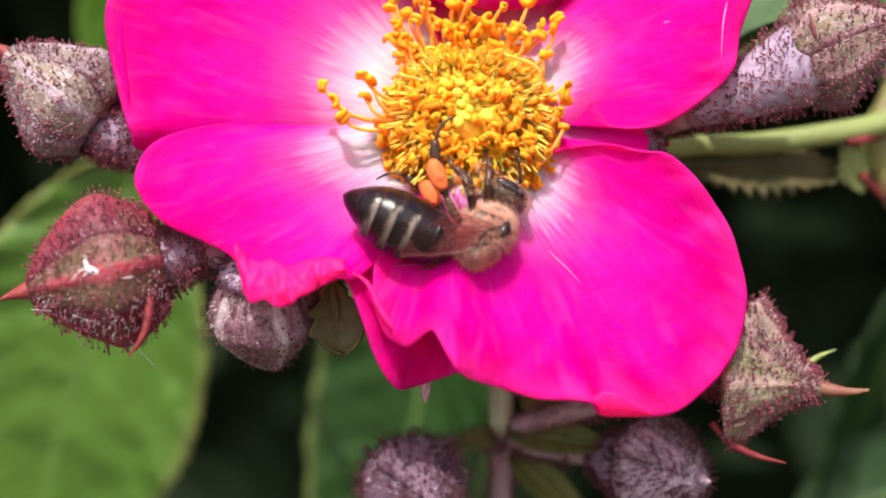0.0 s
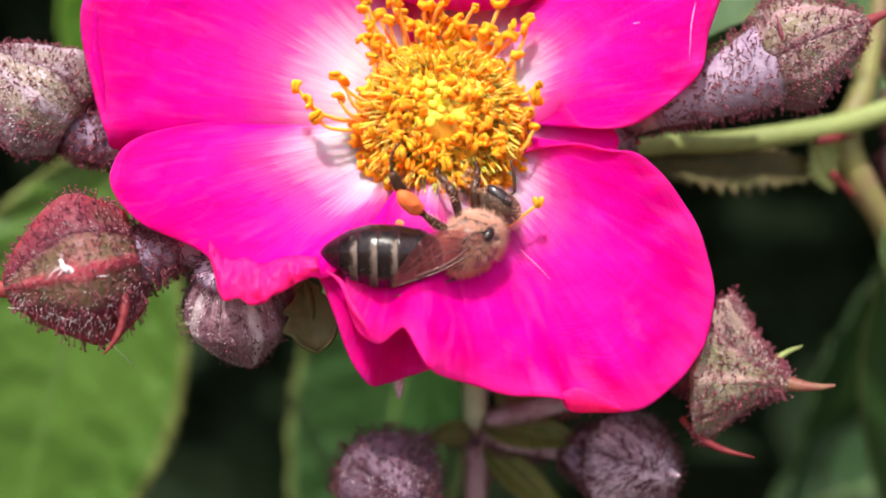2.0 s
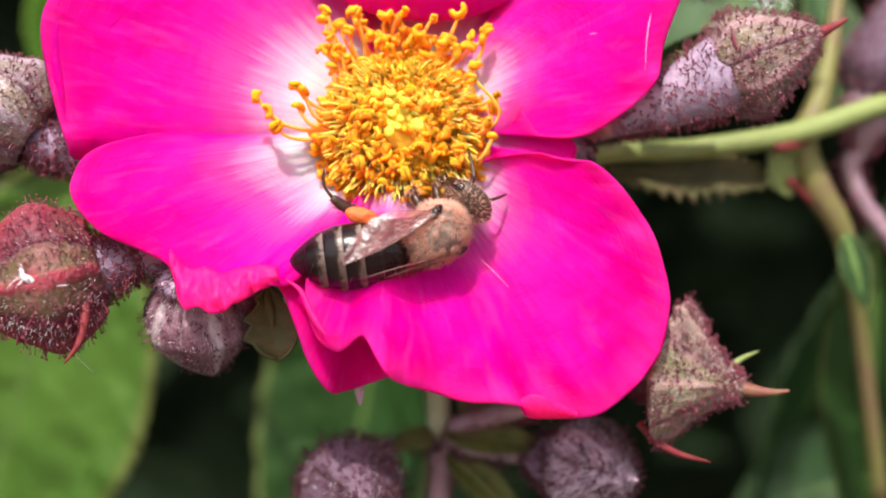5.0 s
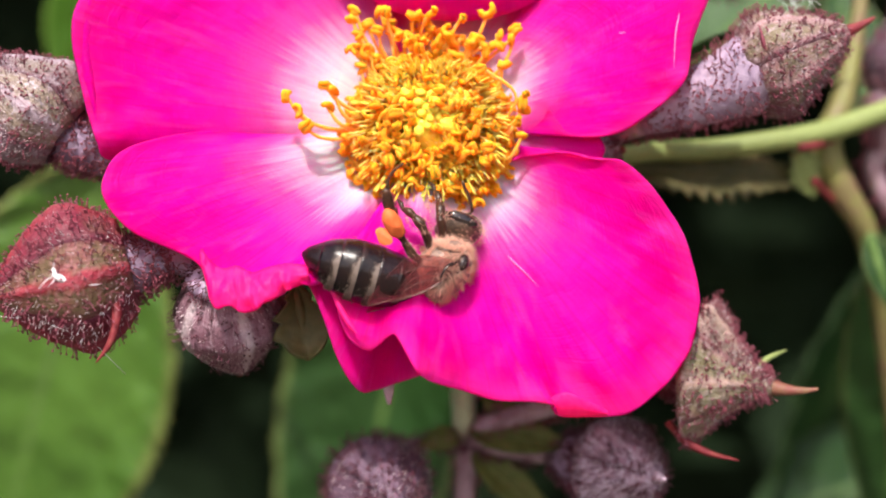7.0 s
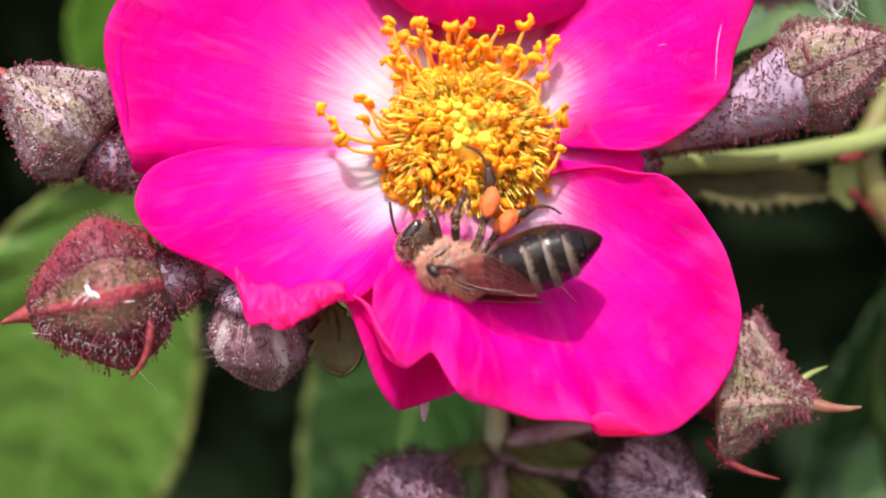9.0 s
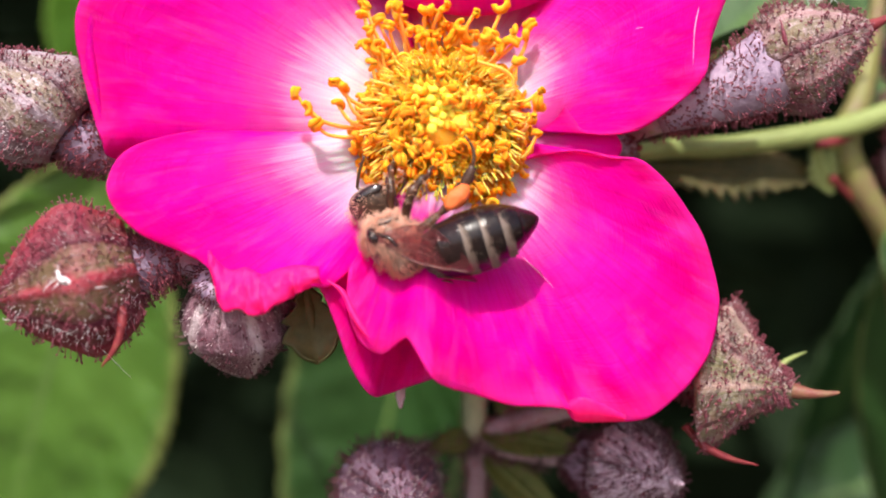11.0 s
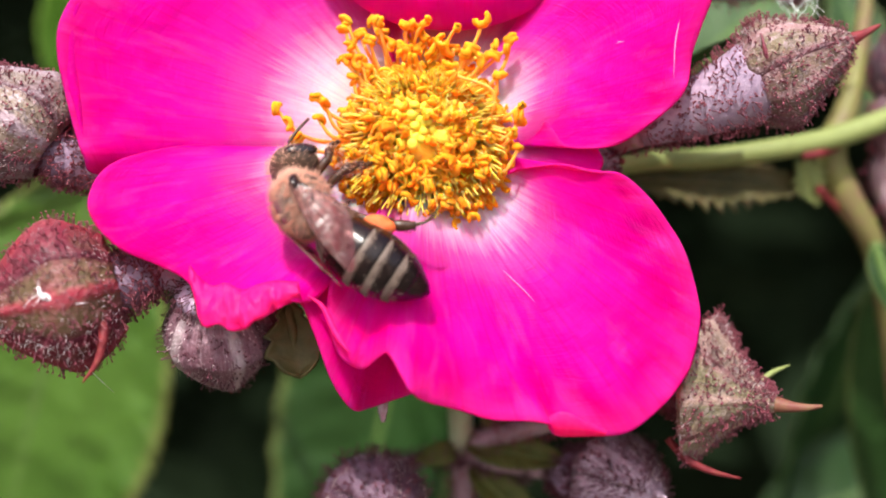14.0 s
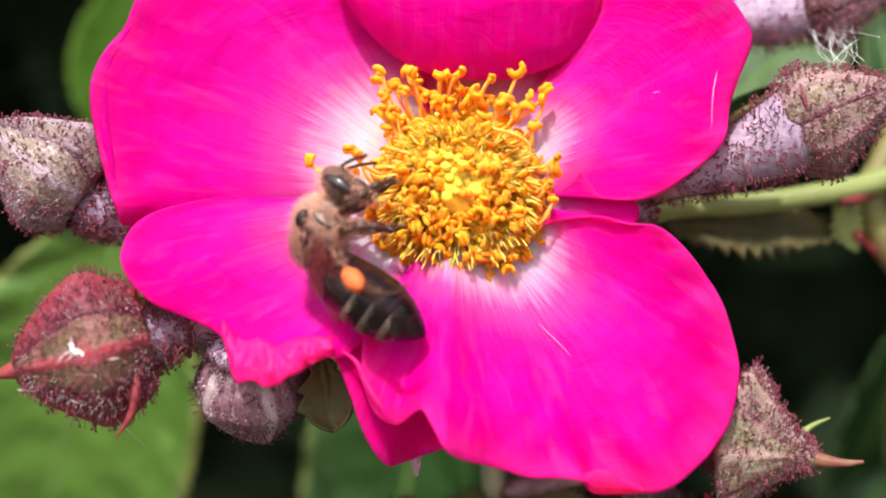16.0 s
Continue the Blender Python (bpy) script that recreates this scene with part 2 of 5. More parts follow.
def sepal_material(name, keel, field, patch, edge, frost):
    """Sepal skin: a coloured keel, a mottled field, darker margins and pale frosted flecks."""
    m, t, b, out = nodes_of(name)
    uv = t.nodes.new("ShaderNodeUVMap").outputs[0]
    sep = t.nodes.new("ShaderNodeSeparateXYZ")
    t.links.new(uv, sep.inputs[0])
    co = t.nodes.new("ShaderNodeTexCoord").outputs["Object"]
    big = add(t, "ShaderNodeTexNoise", Scale=420.0, Detail=4.0, Roughness=0.6)
    fine = add(t, "ShaderNodeTexNoise", Scale=2600.0, Detail=4.0, Roughness=0.7)
    mid = add(t, "ShaderNodeTexNoise", Scale=900.0, Detail=3.0, Roughness=0.7)
    for n in (big, fine, mid):
        t.links.new(co, n.inputs["Vector"])
    wob = t.nodes.new("ShaderNodeMath")
    wob.operation = "MULTIPLY_ADD"
    wob.inputs[1].default_value, wob.inputs[2].default_value = 0.22, -0.61
    t.links.new(mid.outputs["Fac"], wob.inputs[0])
    off = t.nodes.new("ShaderNodeMath")
    off.operation = "ADD"
    t.links.new(sep.outputs[1], off.inputs[0])
    t.links.new(wob.outputs[0], off.inputs[1])
    away = t.nodes.new("ShaderNodeMath")
    away.operation = "ABSOLUTE"
    t.links.new(off.outputs[0], away.inputs[0])
    info = t.nodes.new("ShaderNodeObjectInfo")
    lean = t.nodes.new("ShaderNodeMath")
    lean.operation = "MULTIPLY_ADD"
    lean.inputs[1].default_value = 0.4
    t.links.new(info.outputs["Random"], lean.inputs[0])
    t.links.new(big.outputs["Fac"], lean.inputs[2])
    ground = ramp(t, lean.outputs[0], ((0.55, field), (0.85, patch)))
    col = blend(t, ramp(t, away.outputs[0], ((0.03, (1, 1, 1)), (0.11, (0, 0, 0)))), ground, keel)
    col = blend(t, ramp(t, away.outputs[0], ((0.3, (0, 0, 0)), (0.47, (1, 1, 1)))), col, edge)
    col = blend(t, ramp(t, fine.outputs["Fac"], ((0.52, (0, 0, 0)), (0.72, (1, 1, 1)))), col, frost)
    along = t.nodes.new("ShaderNodeMapping")
    along.inputs["Scale"].default_value = (5, 42, 1)
    t.links.new(uv, along.inputs[0])
    streak = add(t, "ShaderNodeTexNoise", Scale=1.0, Detail=4.0, Roughness=0.65, Distortion=0.6)
    t.links.new(along.outputs[0], streak.inputs["Vector"])
    col = blend(t, ramp(t, streak.outputs["Fac"], ((0.5, (0, 0, 0)), (0.72, (0.75, 0.75, 0.75)))), col, frost)
    col = blend(t, ramp(t, streak.outputs["Fac"], ((0.3, (0.6, 0.6, 0.6)), (0.44, (0, 0, 0)))), col, edge)
    hsv = t.nodes.new("ShaderNodeHueSaturation")
    rng = add(t, "ShaderNodeMapRange", To_Min=0.8, To_Max=1.2)
    t.links.new(info.outputs["Random"], rng.inputs[0])
    t.links.new(rng.outputs[0], hsv.inputs["Value"])
    t.links.new(col, hsv.inputs["Color"])
    t.links.new(hsv.outputs[0], b.inputs["Base Color"])
    b.inputs["Roughness"].default_value = 0.55
    b.inputs["Specular IOR Level"].default_value = 0.35
    bp = add(t, "ShaderNodeBump", Strength=0.9, Distance=0.16 * MM)
    t.links.new(fine.outputs["Fac"], bp.inputs["Height"])
    bq = add(t, "ShaderNodeBump", Strength=0.7, Distance=0.4 * MM)
    t.links.new(mid.outputs["Fac"], bq.inputs["Height"])
    t.links.new(bp.outputs[0], bq.inputs["Normal"])
    t.links.new(bq.outputs[0], b.inputs["Normal"])
    return m


SEPAL_RED = sepal_material("sepal_crimson", (0.27, 0.022, 0.04), (0.19, 0.012, 0.034), (0.095, 0.065, 0.028), (0.11, 0.009, 0.027), (0.27, 0.12, 0.13))
SEPAL_GREY = sepal_material("sepal_grey_mauve", (0.28, 0.2, 0.23), (0.22, 0.14, 0.17), (0.19, 0.14, 0.1), (0.11, 0.04, 0.055), (0.44, 0.36, 0.4))
SEPAL_DARK = sepal_material("sepal_dark_purple", (0.42, 0.33, 0.35), (0.15, 0.055, 0.08), (0.2, 0.1, 0.13), (0.07, 0.025, 0.035), (0.33, 0.22, 0.26))
SEPAL_PLUM = sepal_material("sepal_plum", (0.3, 0.2, 0.25), (0.22, 0.12, 0.17), (0.3, 0.21, 0.26), (0.11, 0.045, 0.065), (0.55, 0.45, 0.53))
SEPAL_PALE = sepal_material("sepal_pale_pink_green", (0.36, 0.23, 0.19), (0.25, 0.15, 0.13), (0.17, 0.16, 0.075), (0.16, 0.06, 0.065), (0.42, 0.32, 0.32))
SEPAL_WINE = sepal_material("sepal_wine", (0.11, 0.055, 0.085), (0.075, 0.03, 0.052), (0.1, 0.055, 0.085), (0.045, 0.016, 0.028), (0.15, 0.1, 0.14))
SEPAL_GREEN = sepal_material("sepal_green_pink", (0.28, 0.16, 0.16), (0.25, 0.1, 0.13), (0.15, 0.115, 0.065), (0.15, 0.055, 0.07), (0.4, 0.29, 0.32))
LILAC = tissue("hip_lilac", ((0.3, (0.2, 0.125, 0.2)), (0.5, (0.32, 0.23, 0.32)), (0.7, (0.46, 0.36, 0.46))), 0.4, 2.4, 0.6, 0.7, 0.14, 0.3, 0.05)
DOWN = tissue("pale_down", ((0.3, (0.5, 0.4, 0.42)), (0.7, (0.68, 0.6, 0.6))), 1, 4, 0.6, 0, 0.01, 0.3, 0.2)
STALK_PALE = tissue("stalk_pale_green", ((0.3, (0.36, 0.4, 0.24)), (0.7, (0.48, 0.5, 0.33))), 0.2, 2.0, 0.5, 0.3, 0.08, 0.35, 0.1)
FRILL = tissue("petal_margin_coral", ((0.38, (0.93, 0.002, 0.24)), (0.7, (0.95, 0.035, 0.3))), 0.8, 3.0, 0.5, 0.3, 0.1, 0.2, 0.45)
# paler petal pink that stands for the highlight along a crease
CREASE_HIGHLIGHT = tissue("petal_crease", ((0.3, (0.93, 0.14, 0.5)), (0.7, (0.93, 0.34, 0.66))), 0.5, 3, 0.4, 0.2, 0.05, 0.4, 0.3)
MAUVE = tissue("hip_mauve", ((0.3, (0.17, 0.1, 0.16)), (0.5, (0.33, 0.23, 0.34)), (0.68, (0.52, 0.41, 0.53))), 0.25, 2.4, 0.6, 0.7, 0.14, 0.3, 0.05, 0.1)
GLAND = tissue("gland_dark_red", ((0.3, (0.1, 0.014, 0.03)), (0.7, (0.32, 0.08, 0.11))), 2.0, 8.0, 0.35, 0.0, 0.02, 0.5, 0.12)
GLAND_DARK = tissue("gland_maroon", ((0.3, (0.05, 0.01, 0.02)), (0.7, (0.14, 0.035, 0.055))), 2.0, 8.0, 0.35, 0.0, 0.02, 0.5, 0.08)
TIP_RED = tissue("sepal_tip_red", ((0.3, (0.13, 0.012, 0.02)), (0.55, (0.22, 0.03, 0.035)), (0.8, (0.24, 0.1, 0.055))), 0.4, 3.0, 0.55, 0.6, 0.1, 0.3, 0.05, 0.15)
TIP_OLIVE = tissue("sepal_tip_olive", ((0.35, (0.18, 0.04, 0.04)), (0.5, (0.19, 0.08, 0.05)), (0.68, (0.18, 0.14, 0.055))), 0.4, 3.0, 0.55, 0.6, 0.1, 0.3, 0.05)
MIDRIB = tissue("leaf_midrib", ((0.3, (0.07, 0.13, 0.03)), (0.7, (0.1, 0.17, 0.04))), 0.2, 2, 0.5, 0.2, 0.05, 0.3)
SHOOT = tissue("shoot_green", ((0.35, (0.2, 0.12, 0.075)), (0.5, (0.19, 0.17, 0.06)), (0.7, (0.22, 0.24, 0.06))), 0.2, 1.5, 0.5, 0.3, 0.1, 0.3)
STEM = tissue("stem_green", ((0.3, (0.2, 0.24, 0.075)), (0.7, (0.29, 0.34, 0.115))), 0.15, 1.5, 0.45, 0.3, 0.1, 0.4, 0.08)
STEM_PURPLE = tissue("stem_purple", ((0.3, (0.22, 0.12, 0.15)), (0.55, (0.38, 0.25, 0.3)), (0.75, (0.26, 0.24, 0.12))), 0.3, 2.0, 0.55, 0.6, 0.12, 0.35)
BRACT = tissue("bract_olive", ((0.3, (0.07, 0.09, 0.018)), (0.55, (0.14, 0.16, 0.04)), (0.75, (0.2, 0.12, 0.07))), 0.2, 1.5, 0.55, 0.5, 0.15, 0.3, 0.25, 0.1)
BRACT_BROWN = tissue("sepal_olive_brown", ((0.3, (0.05, 0.05, 0.014)), (0.55, (0.1, 0.085, 0.03)), (0.75, (0.12, 0.055, 0.035))), 0.3, 1.5, 0.55, 0.6, 0.15, 0.3, 0.2)
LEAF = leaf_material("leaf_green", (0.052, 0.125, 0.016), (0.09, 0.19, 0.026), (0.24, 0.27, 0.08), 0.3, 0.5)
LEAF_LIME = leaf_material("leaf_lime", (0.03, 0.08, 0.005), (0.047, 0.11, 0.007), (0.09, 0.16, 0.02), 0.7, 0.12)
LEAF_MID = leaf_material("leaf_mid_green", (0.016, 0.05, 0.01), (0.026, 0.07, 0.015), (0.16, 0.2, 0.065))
# darkened copy of the leaf green; part of the shade is in the colour
LEAF_DARKENED = leaf_material("leaf_darkened_green", (0.014, 0.042, 0.01), (0.026, 0.066, 0.016), (0.042, 0.08, 0.025))
LEAF_PALE = leaf_material("leaf_pale_green", (0.065, 0.12, 0.045), (0.1, 0.16, 0.075), (0.18, 0.22, 0.1))
WHITE = tissue("dry_white_skin", ((0.3, (0.6, 0.5, 0.52)), (0.7, (0.8, 0.75, 0.76))), 0.6, 3, 0.5, 0.3, 0.05, 0.4)
THREAD = tissue("web_thread", ((0.3, (0.7, 0.7, 0.7)), (0.7, (0.8, 0.8, 0.8))), 1, 4, 0.3, 0, 0.01, 0.5)

# ---- the setting: soil, the shrub behind, an added leaf roof above ----
# ground is never in view; its pale tone is chosen for bounce light
SOIL = tissue("unseen_pale_soil", ((0.3, (0.11, 0.09, 0.07)), (0.7, (0.22, 0.185, 0.15))), 0.004, 0.08, 0.95, 0.8, 8.0, 0.1)
# leaf green taken near black: the bush's inner shade is in the colour
SHADE_LEAF = tissue("shrub_shade_dark", ((0.3, (0.005, 0.009, 0.004)), (0.7, (0.012, 0.024, 0.009))), 0.03, 0.3, 0.8, 0.2, 0.2, 0.1, 0.1)


def make_ground():
    bm = bmesh.new()
    rows = []
    for i in range(40):
        r = 12.0 * (i / 39) ** 3 * 1000 * 20
        rows.append([Vector((r * math.cos(a), r * math.sin(a), -900 + 14 * noise.noise(Vector((r * math.cos(a), r * math.sin(a), 0)) * 0.004) * min(1, 3000 / (r + 1))))
                     for a in (2 * math.pi * k / 48 for k in range(48))])
    grid(bm, rows[1:], closed=True)
    bmesh.ops.contextual_create(bm, geom=[v for v in bm.verts][:48])
    mesh = bpy.data.meshes.new("ground")
    for v in bm.verts:
        v.co = mm(v.co)
    bmesh.ops.recalc_face_normals(bm, faces=bm.faces)
    bm.to_mesh(mesh)
    bm.free()
    mesh.materials.append(SOIL)
    return tagged(new("ground", mesh), "unseen garden soil under the rose bush, pale to bounce fill light", "ground", kind="structure")


make_ground()


def leaf_cloud(name, label, boxes, count, size, material, seed, kind="stuff", aim=None):
    """A mass of folded leaves in loose boxes (centre, half sizes)."""
    rng = np.random.default_rng(seed)
    shape = np.array([(0, 0, 0), (0.35, 0.32, 0.06), (0.7, 0.26, 0.05), (1, 0, -0.08), (0.7, -0.26, 0.05), (0.35, -0.32, 0.06), (0.5, 0, -0.03)])
    tris = [(0, 6, 1), (1, 6, 2), (2, 6, 3), (3, 6, 4), (4, 6, 5), (5, 6, 0)]
    verts, faces = [], []
    for k in range(count):
        c, h = boxes[k % len(boxes)]
        p = np.array(c) + rng.uniform(-1, 1, 3) * np.array(h)
        q = rng.normal(size=3)
        q /= np.linalg.norm(q)
        up = rng.normal(size=3) * 0.7 + np.array((0, -0.6, 0.9))
        s = np.cross(up, q)
        s /= np.linalg.norm(s)
        n = np.cross(q, s)
        pts = p + (shape * size * rng.uniform(0.6, 1.3)) @ np.array((q, s, n))
        b = len(verts)
        verts += pts.tolist()
        faces += [tuple(b + i for i in f) for f in tris]
    mesh = bpy.data.meshes.new(name)
    mesh.from_pydata([tuple(mm(v)) for v in verts], [], faces)
    mesh.materials.append(material)
    return tagged(new(name, mesh), label, "foliage", kind=kind)


def make_hedge():
    """The dense inside of the bush, far behind the flower, its shade in the dark colour."""
    bm = bmesh.new()
    rows = []
    for i in range(40):
        z = -900 + 1900 * i / 39
        row = []
        for j in range(70):
            a = math.pi * (j / 69 - 0.5) * 1.25
            r = 520 + 120 * noise.noise(Vector((a * 5, z * 0.006, 1))) + 60 * noise.noise(Vector((a * 22, z * 0.03, 5)))
            row.append(Vector((1.6 * r * math.sin(a), r * math.cos(a) - 40, z)))
        rows.append(row)
    grid(bm, rows)
    mesh = bpy.data.meshes.new("backdrop")
    for v in bm.verts:
        v.co = mm(v.co)
    bm.to_mesh(mesh)
    bm.free()
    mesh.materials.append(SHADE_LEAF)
    ob = tagged(new("backdrop", mesh), "inside of the rose bush, its shade in the near-black colour", "shrub", kind="structure")
    m = ob.modifiers.new("thickness", "SOLIDIFY")
    m.thickness = 0.03


make_hedge()
leaf_cloud("shrub_foliage", "leaves deep in the rose bush, coloured near black for its shade", (((0, 230, -20), (220, 90, 140)), ((0, 330, 60), (320, 60, 260))), 900, 30, SHADE_LEAF, 3)
# leaf roof added out of view to keep sun off the background
leaf_cloud("unseen_canopy", "unseen leaves added above and behind to shade the bush", (((0, 190, 150), (300, 110, 28)), ((0, 330, 210), (420, 150, 40))), 1500, 40, SHADE_LEAF, 4)

# ---- the flower ----
EYE = Vector((-0.82, 7.5, 7.79))


def petal(parent, rim, bowl=1.0, ripple=0.25, seed=0, label="", inner=0.1, rows=44, cols=90, power=0.75, fold=(), roll=(), ruffle=(), eye=1.0):
    """A petal from the flower's eye to its rim; the depth falls along a shallow bowl and ripples towards the rim."""
    line = curve_points(rim, cols)
    # the notches of the rim fade out towards the eye
    span = cols // 14
    even = [sum(line[max(0, j - span):j + span + 1], Vector()) / len(line[max(0, j - span):j + span + 1]) for j in range(cols)]
    out = []
    for i in range(rows + 1):
        u = inner + (1 - inner) * i / rows
        row = []
        for j, r in enumerate(line):
            r = even[j].lerp(r, max(u ** 5, (abs(2 * j / (cols - 1) - 1)) ** 20))
            p = EYE + (r - EYE) * u
            y = EYE.y + (r.y - EYE.y) * u ** power + bowl * math.sin(math.pi * u) * 0.8
            w = j / (cols - 1)
            y += ripple * u * u * (noise.noise(Vector((p.x * 0.16, p.z * 0.16, seed))) * 2 + noise.noise(Vector((p.x * 0.5, p.z * 0.5, seed + 9))) * 0.7 + noise.noise(Vector((p.x * 1.1, p.z * 0.8, seed + 4))) * 0.3)
            for at, width, depth in fold:
                y += depth * u ** 3 * math.exp(-((w - at) / width) ** 2)
            for w0, w1, start, depth in roll:
                if w0 < w < w1 and u > start:
                    k = (u - start) / (1 - start)
                    y += depth * k * k * math.sin(math.pi * (w - w0) / (w1 - w0)) ** 0.5
            for w0, w1, waves, depth in ruffle:
                if w0 < w < w1 and u > 0.8:
                    k = (u - 0.8) / 0.2
                    y += depth * k * math.sin((w - w0) / (w1 - w0) * waves * 2 * math.pi) * math.sin(math.pi * (w - w0) / (w1 - w0))
            row.append(Vector((p.x, y, p.z)))
        out.append(row)
    # the very edge rolls back a little
    last = [p + (p - q) * 0.3 + Vector((0, 0.1, 0)) for p, q in zip(out[-1], out[-2])]
    out.append(last)
    bm = bmesh.new()
    grid(bm, out)
    if eye != 1.0:
        # a smaller white eye
        layer = bm.loops.layers.uv.verify()
        for f in bm.faces:
            for loop in f.loops:
                loop[layer].uv.x = 1 - (1 - loop[layer].uv.x) ** eye
    bmesh.ops.recalc_face_normals(bm, faces=bm.faces)
    ob = part("petal", bm, PETAL, parent, label)
    return solid(ob, 0.16)


def hood(parent):
    """The petal that bends over the stamens from above."""
    rim = curve_points([(-8.04, 4.5, 20.06), (-6.90, 4.6, 18.29), (-4.91, 5, 16.29), (-2.50, 5.2, 15.10), (0.58, 5.2, 14.67), (3.05, 5.3, 14.90), (5.84, 5.4, 15.94), (7.57, 5.6, 17.87), (7.99, 5.8, 20.40)], 50)
    top = [(-8.93, 6, 23.08), (-5.30, 6.5, 25.81), (0.59, 7, 27.08), (6.13, 6.8, 25.90), (9.06, 6.5, 23.23)]
    back = curve_points(top, 50)
    rows = []
    for i in range(31):
        u = i / 30
        row = []
        for j, (a, b) in enumerate(zip(back, rim)):
            p = a.lerp(b, u)
            s = math.sin(math.pi * j / 49)
            p = p + Vector((0, -3.4 * math.sin(math.pi * min(1, u * 1.02)) ** 0.7 * (0.35 + 0.65 * s) + 0.25 * noise.noise(p * 0.4), 0))
            row.append(p)
        rows.append(row)
    rows.append([p + Vector((0, 0.35, 0.12)) for p in rows[-1]])
    bm = bmesh.new()
    grid(bm, rows)
    layer = bm.loops.layers.uv.verify()
    # hem coloured paler, for the light that comes through its edge
    for f in bm.faces:
        for loop in f.loops:
            u = loop[layer].uv.x
            loop[layer].uv.x = 0.55 + 0.4 * u - 0.42 * max(0, (u - 0.86) / 0.14)
    bmesh.ops.recalc_face_normals(bm, faces=bm.faces)
    return solid(part("petal", bm, PETAL, parent, "pink petal bent over the stamens"), 0.16)


def crease(parent, pts):
    """A raised crease in a petal, its highlight painted in pale pink."""
    bm = bmesh.new()
    tube(bm, pts, (0.012, 0.055, 0.045, 0.01), 6, 14)
    part("petal_crease", bm, CREASE_HIGHLIGHT, parent, "raised petal crease with its highlight in the pale colour")


def make_flower():
    rose = thing("rose_flower", EYE, "open hot-pink wild rose with white eye and orange stamens", "flower")
    # back petals first
    petal(rose, [(-3.11, 7, 14.11), (-5.32, 6.8, 18.51), (-3.81, 6.2, 23.51), (0.59, 6, 24.91), (6.07, 6, 24.18), (10.46, 6, 21.99), (9.07, 6.6, 16.99), (6.52, 7, 12.26)], 0.6, 0.3, 1, "deep pink petal shaded by the hood")
    petal(rose, [(-8.26, 6.6, 5.57), (-14.65, 5.3, 5.40), (-20.39, 3.2, 5.57), (-21.08, 2, 6.63), (-21.89, 1.8, 9.39), (-22.58, 1.8, 12.85), (-22.16, 2, 15.31), (-20.74, 2.4, 17.49), (-19.51, 2.8, 19.86), (-16.14, 3.8, 22.44), (-10.95, 4.8, 23.81), (-6.68, 5.4, 23.27), (-4.54, 6, 19.79), (-3.46, 6.6, 14.78)],
          1.2, 0.3, 2, "broad pink petal with a rolled margin", fold=((0.62, 0.05, -0.5),), rows=60)
    petal(rose, [(3.6, 6.9, 4.0), (7.30, 5.8, 4.40), (9.23, 5.3, 4.95), (9.99, 5.0, 5.75), (10.26, 4.9, 6.42), (9.9, 4.9, 7.2), (9.3, 5.2, 8.8), (7.2, 6.2, 11.0), (4.4, 6.9, 11.5)],
          0.3, 0.2, 8, "pale base of a petal beside the stamens", power=0.6, eye=0.7)
    petal(rose, [(4.7, 6.2, 10.6), (6.4, 5.4, 9.3), (7.2, 4.9, 8.2), (7.75, 4.6, 7.4), (8.8, 4.25, 7.15), (10.3, 3.95, 7.2), (11.4, 3.7, 7.55), (12.7, 3.4, 8.4), (14.34, 3.2, 9.75), (15.13, 2.9, 10.94), (15.46, 2.8, 12.69), (16.03, 2.8, 14.44), (16.84, 3.0, 16.77), (16.13, 3.3, 18.43), (14.64, 2.9, 19.74), (11.27, 4, 21.43), (8.52, 5, 20.26), (6.41, 5.6, 16.78), (4.27, 6.4, 12.91)],
          0.6, 0.3, 3, "pink petal with a creased margin", power=0.6, roll=((0.5, 0.8, 0.93, 0.5),), eye=1.2)
    petal(rose, [(-9.89, 2.2, -1.01), (-8.11, 1.2, -2.13), (-7.15, 0.9, -4.24), (-6.28, 0.7, -6.79), (-5.17, 0.6, -8.61), (-4.3, 1.6, -8.75), (-3.2, 2.8, -8.45), (-1.34, 3.6, -7.81), (0.21, 4, -6.91), (2.32, 4.2, -4.19)],
          0.8, 0.12, 4, "narrow pink petal folded under its neighbour", fold=((0.55, 0.22, 2.2),))
    petal(rose, [(-7.82, 5.9, 6.10), (-12.33, 4.4, 6.92), (-13.83, 3.8, 7.29), (-15.93, 2.8, 7.12), (-18.59, 1.5, 6.35), (-19.86, 0.7, 5.36), (-20.31, 0.1, 3.76), (-19.76, 0.1, 2.34), (-18.46, 0.3, 1.05), (-16.54, 0.8, 0.14), (-15.02, 0.9, -0.65), (-14.31, 0.6, -1.47), (-13.95, 0.3, -2.61), (-13.55, 0, -3.38), (-12.72, -0.3, -3.16), (-12.15, -0.1, -3.48), (-11.23, -0.4, -3.43), (-10.74, -0.5, -2.99), (-10.10, -0.3, -2.66), (-9.37, -0.2, -2.33), (-8.58, 0, -1.99), (-7.45, 0.5, -2.01), (-6.01, 1.6, -0.83)],
          1.0, 0.25, 5, "pink petal with a ruffled lower margin", ruffle=((0.66, 0.95, 3.0, 0.4),), cols=140, eye=0.78)
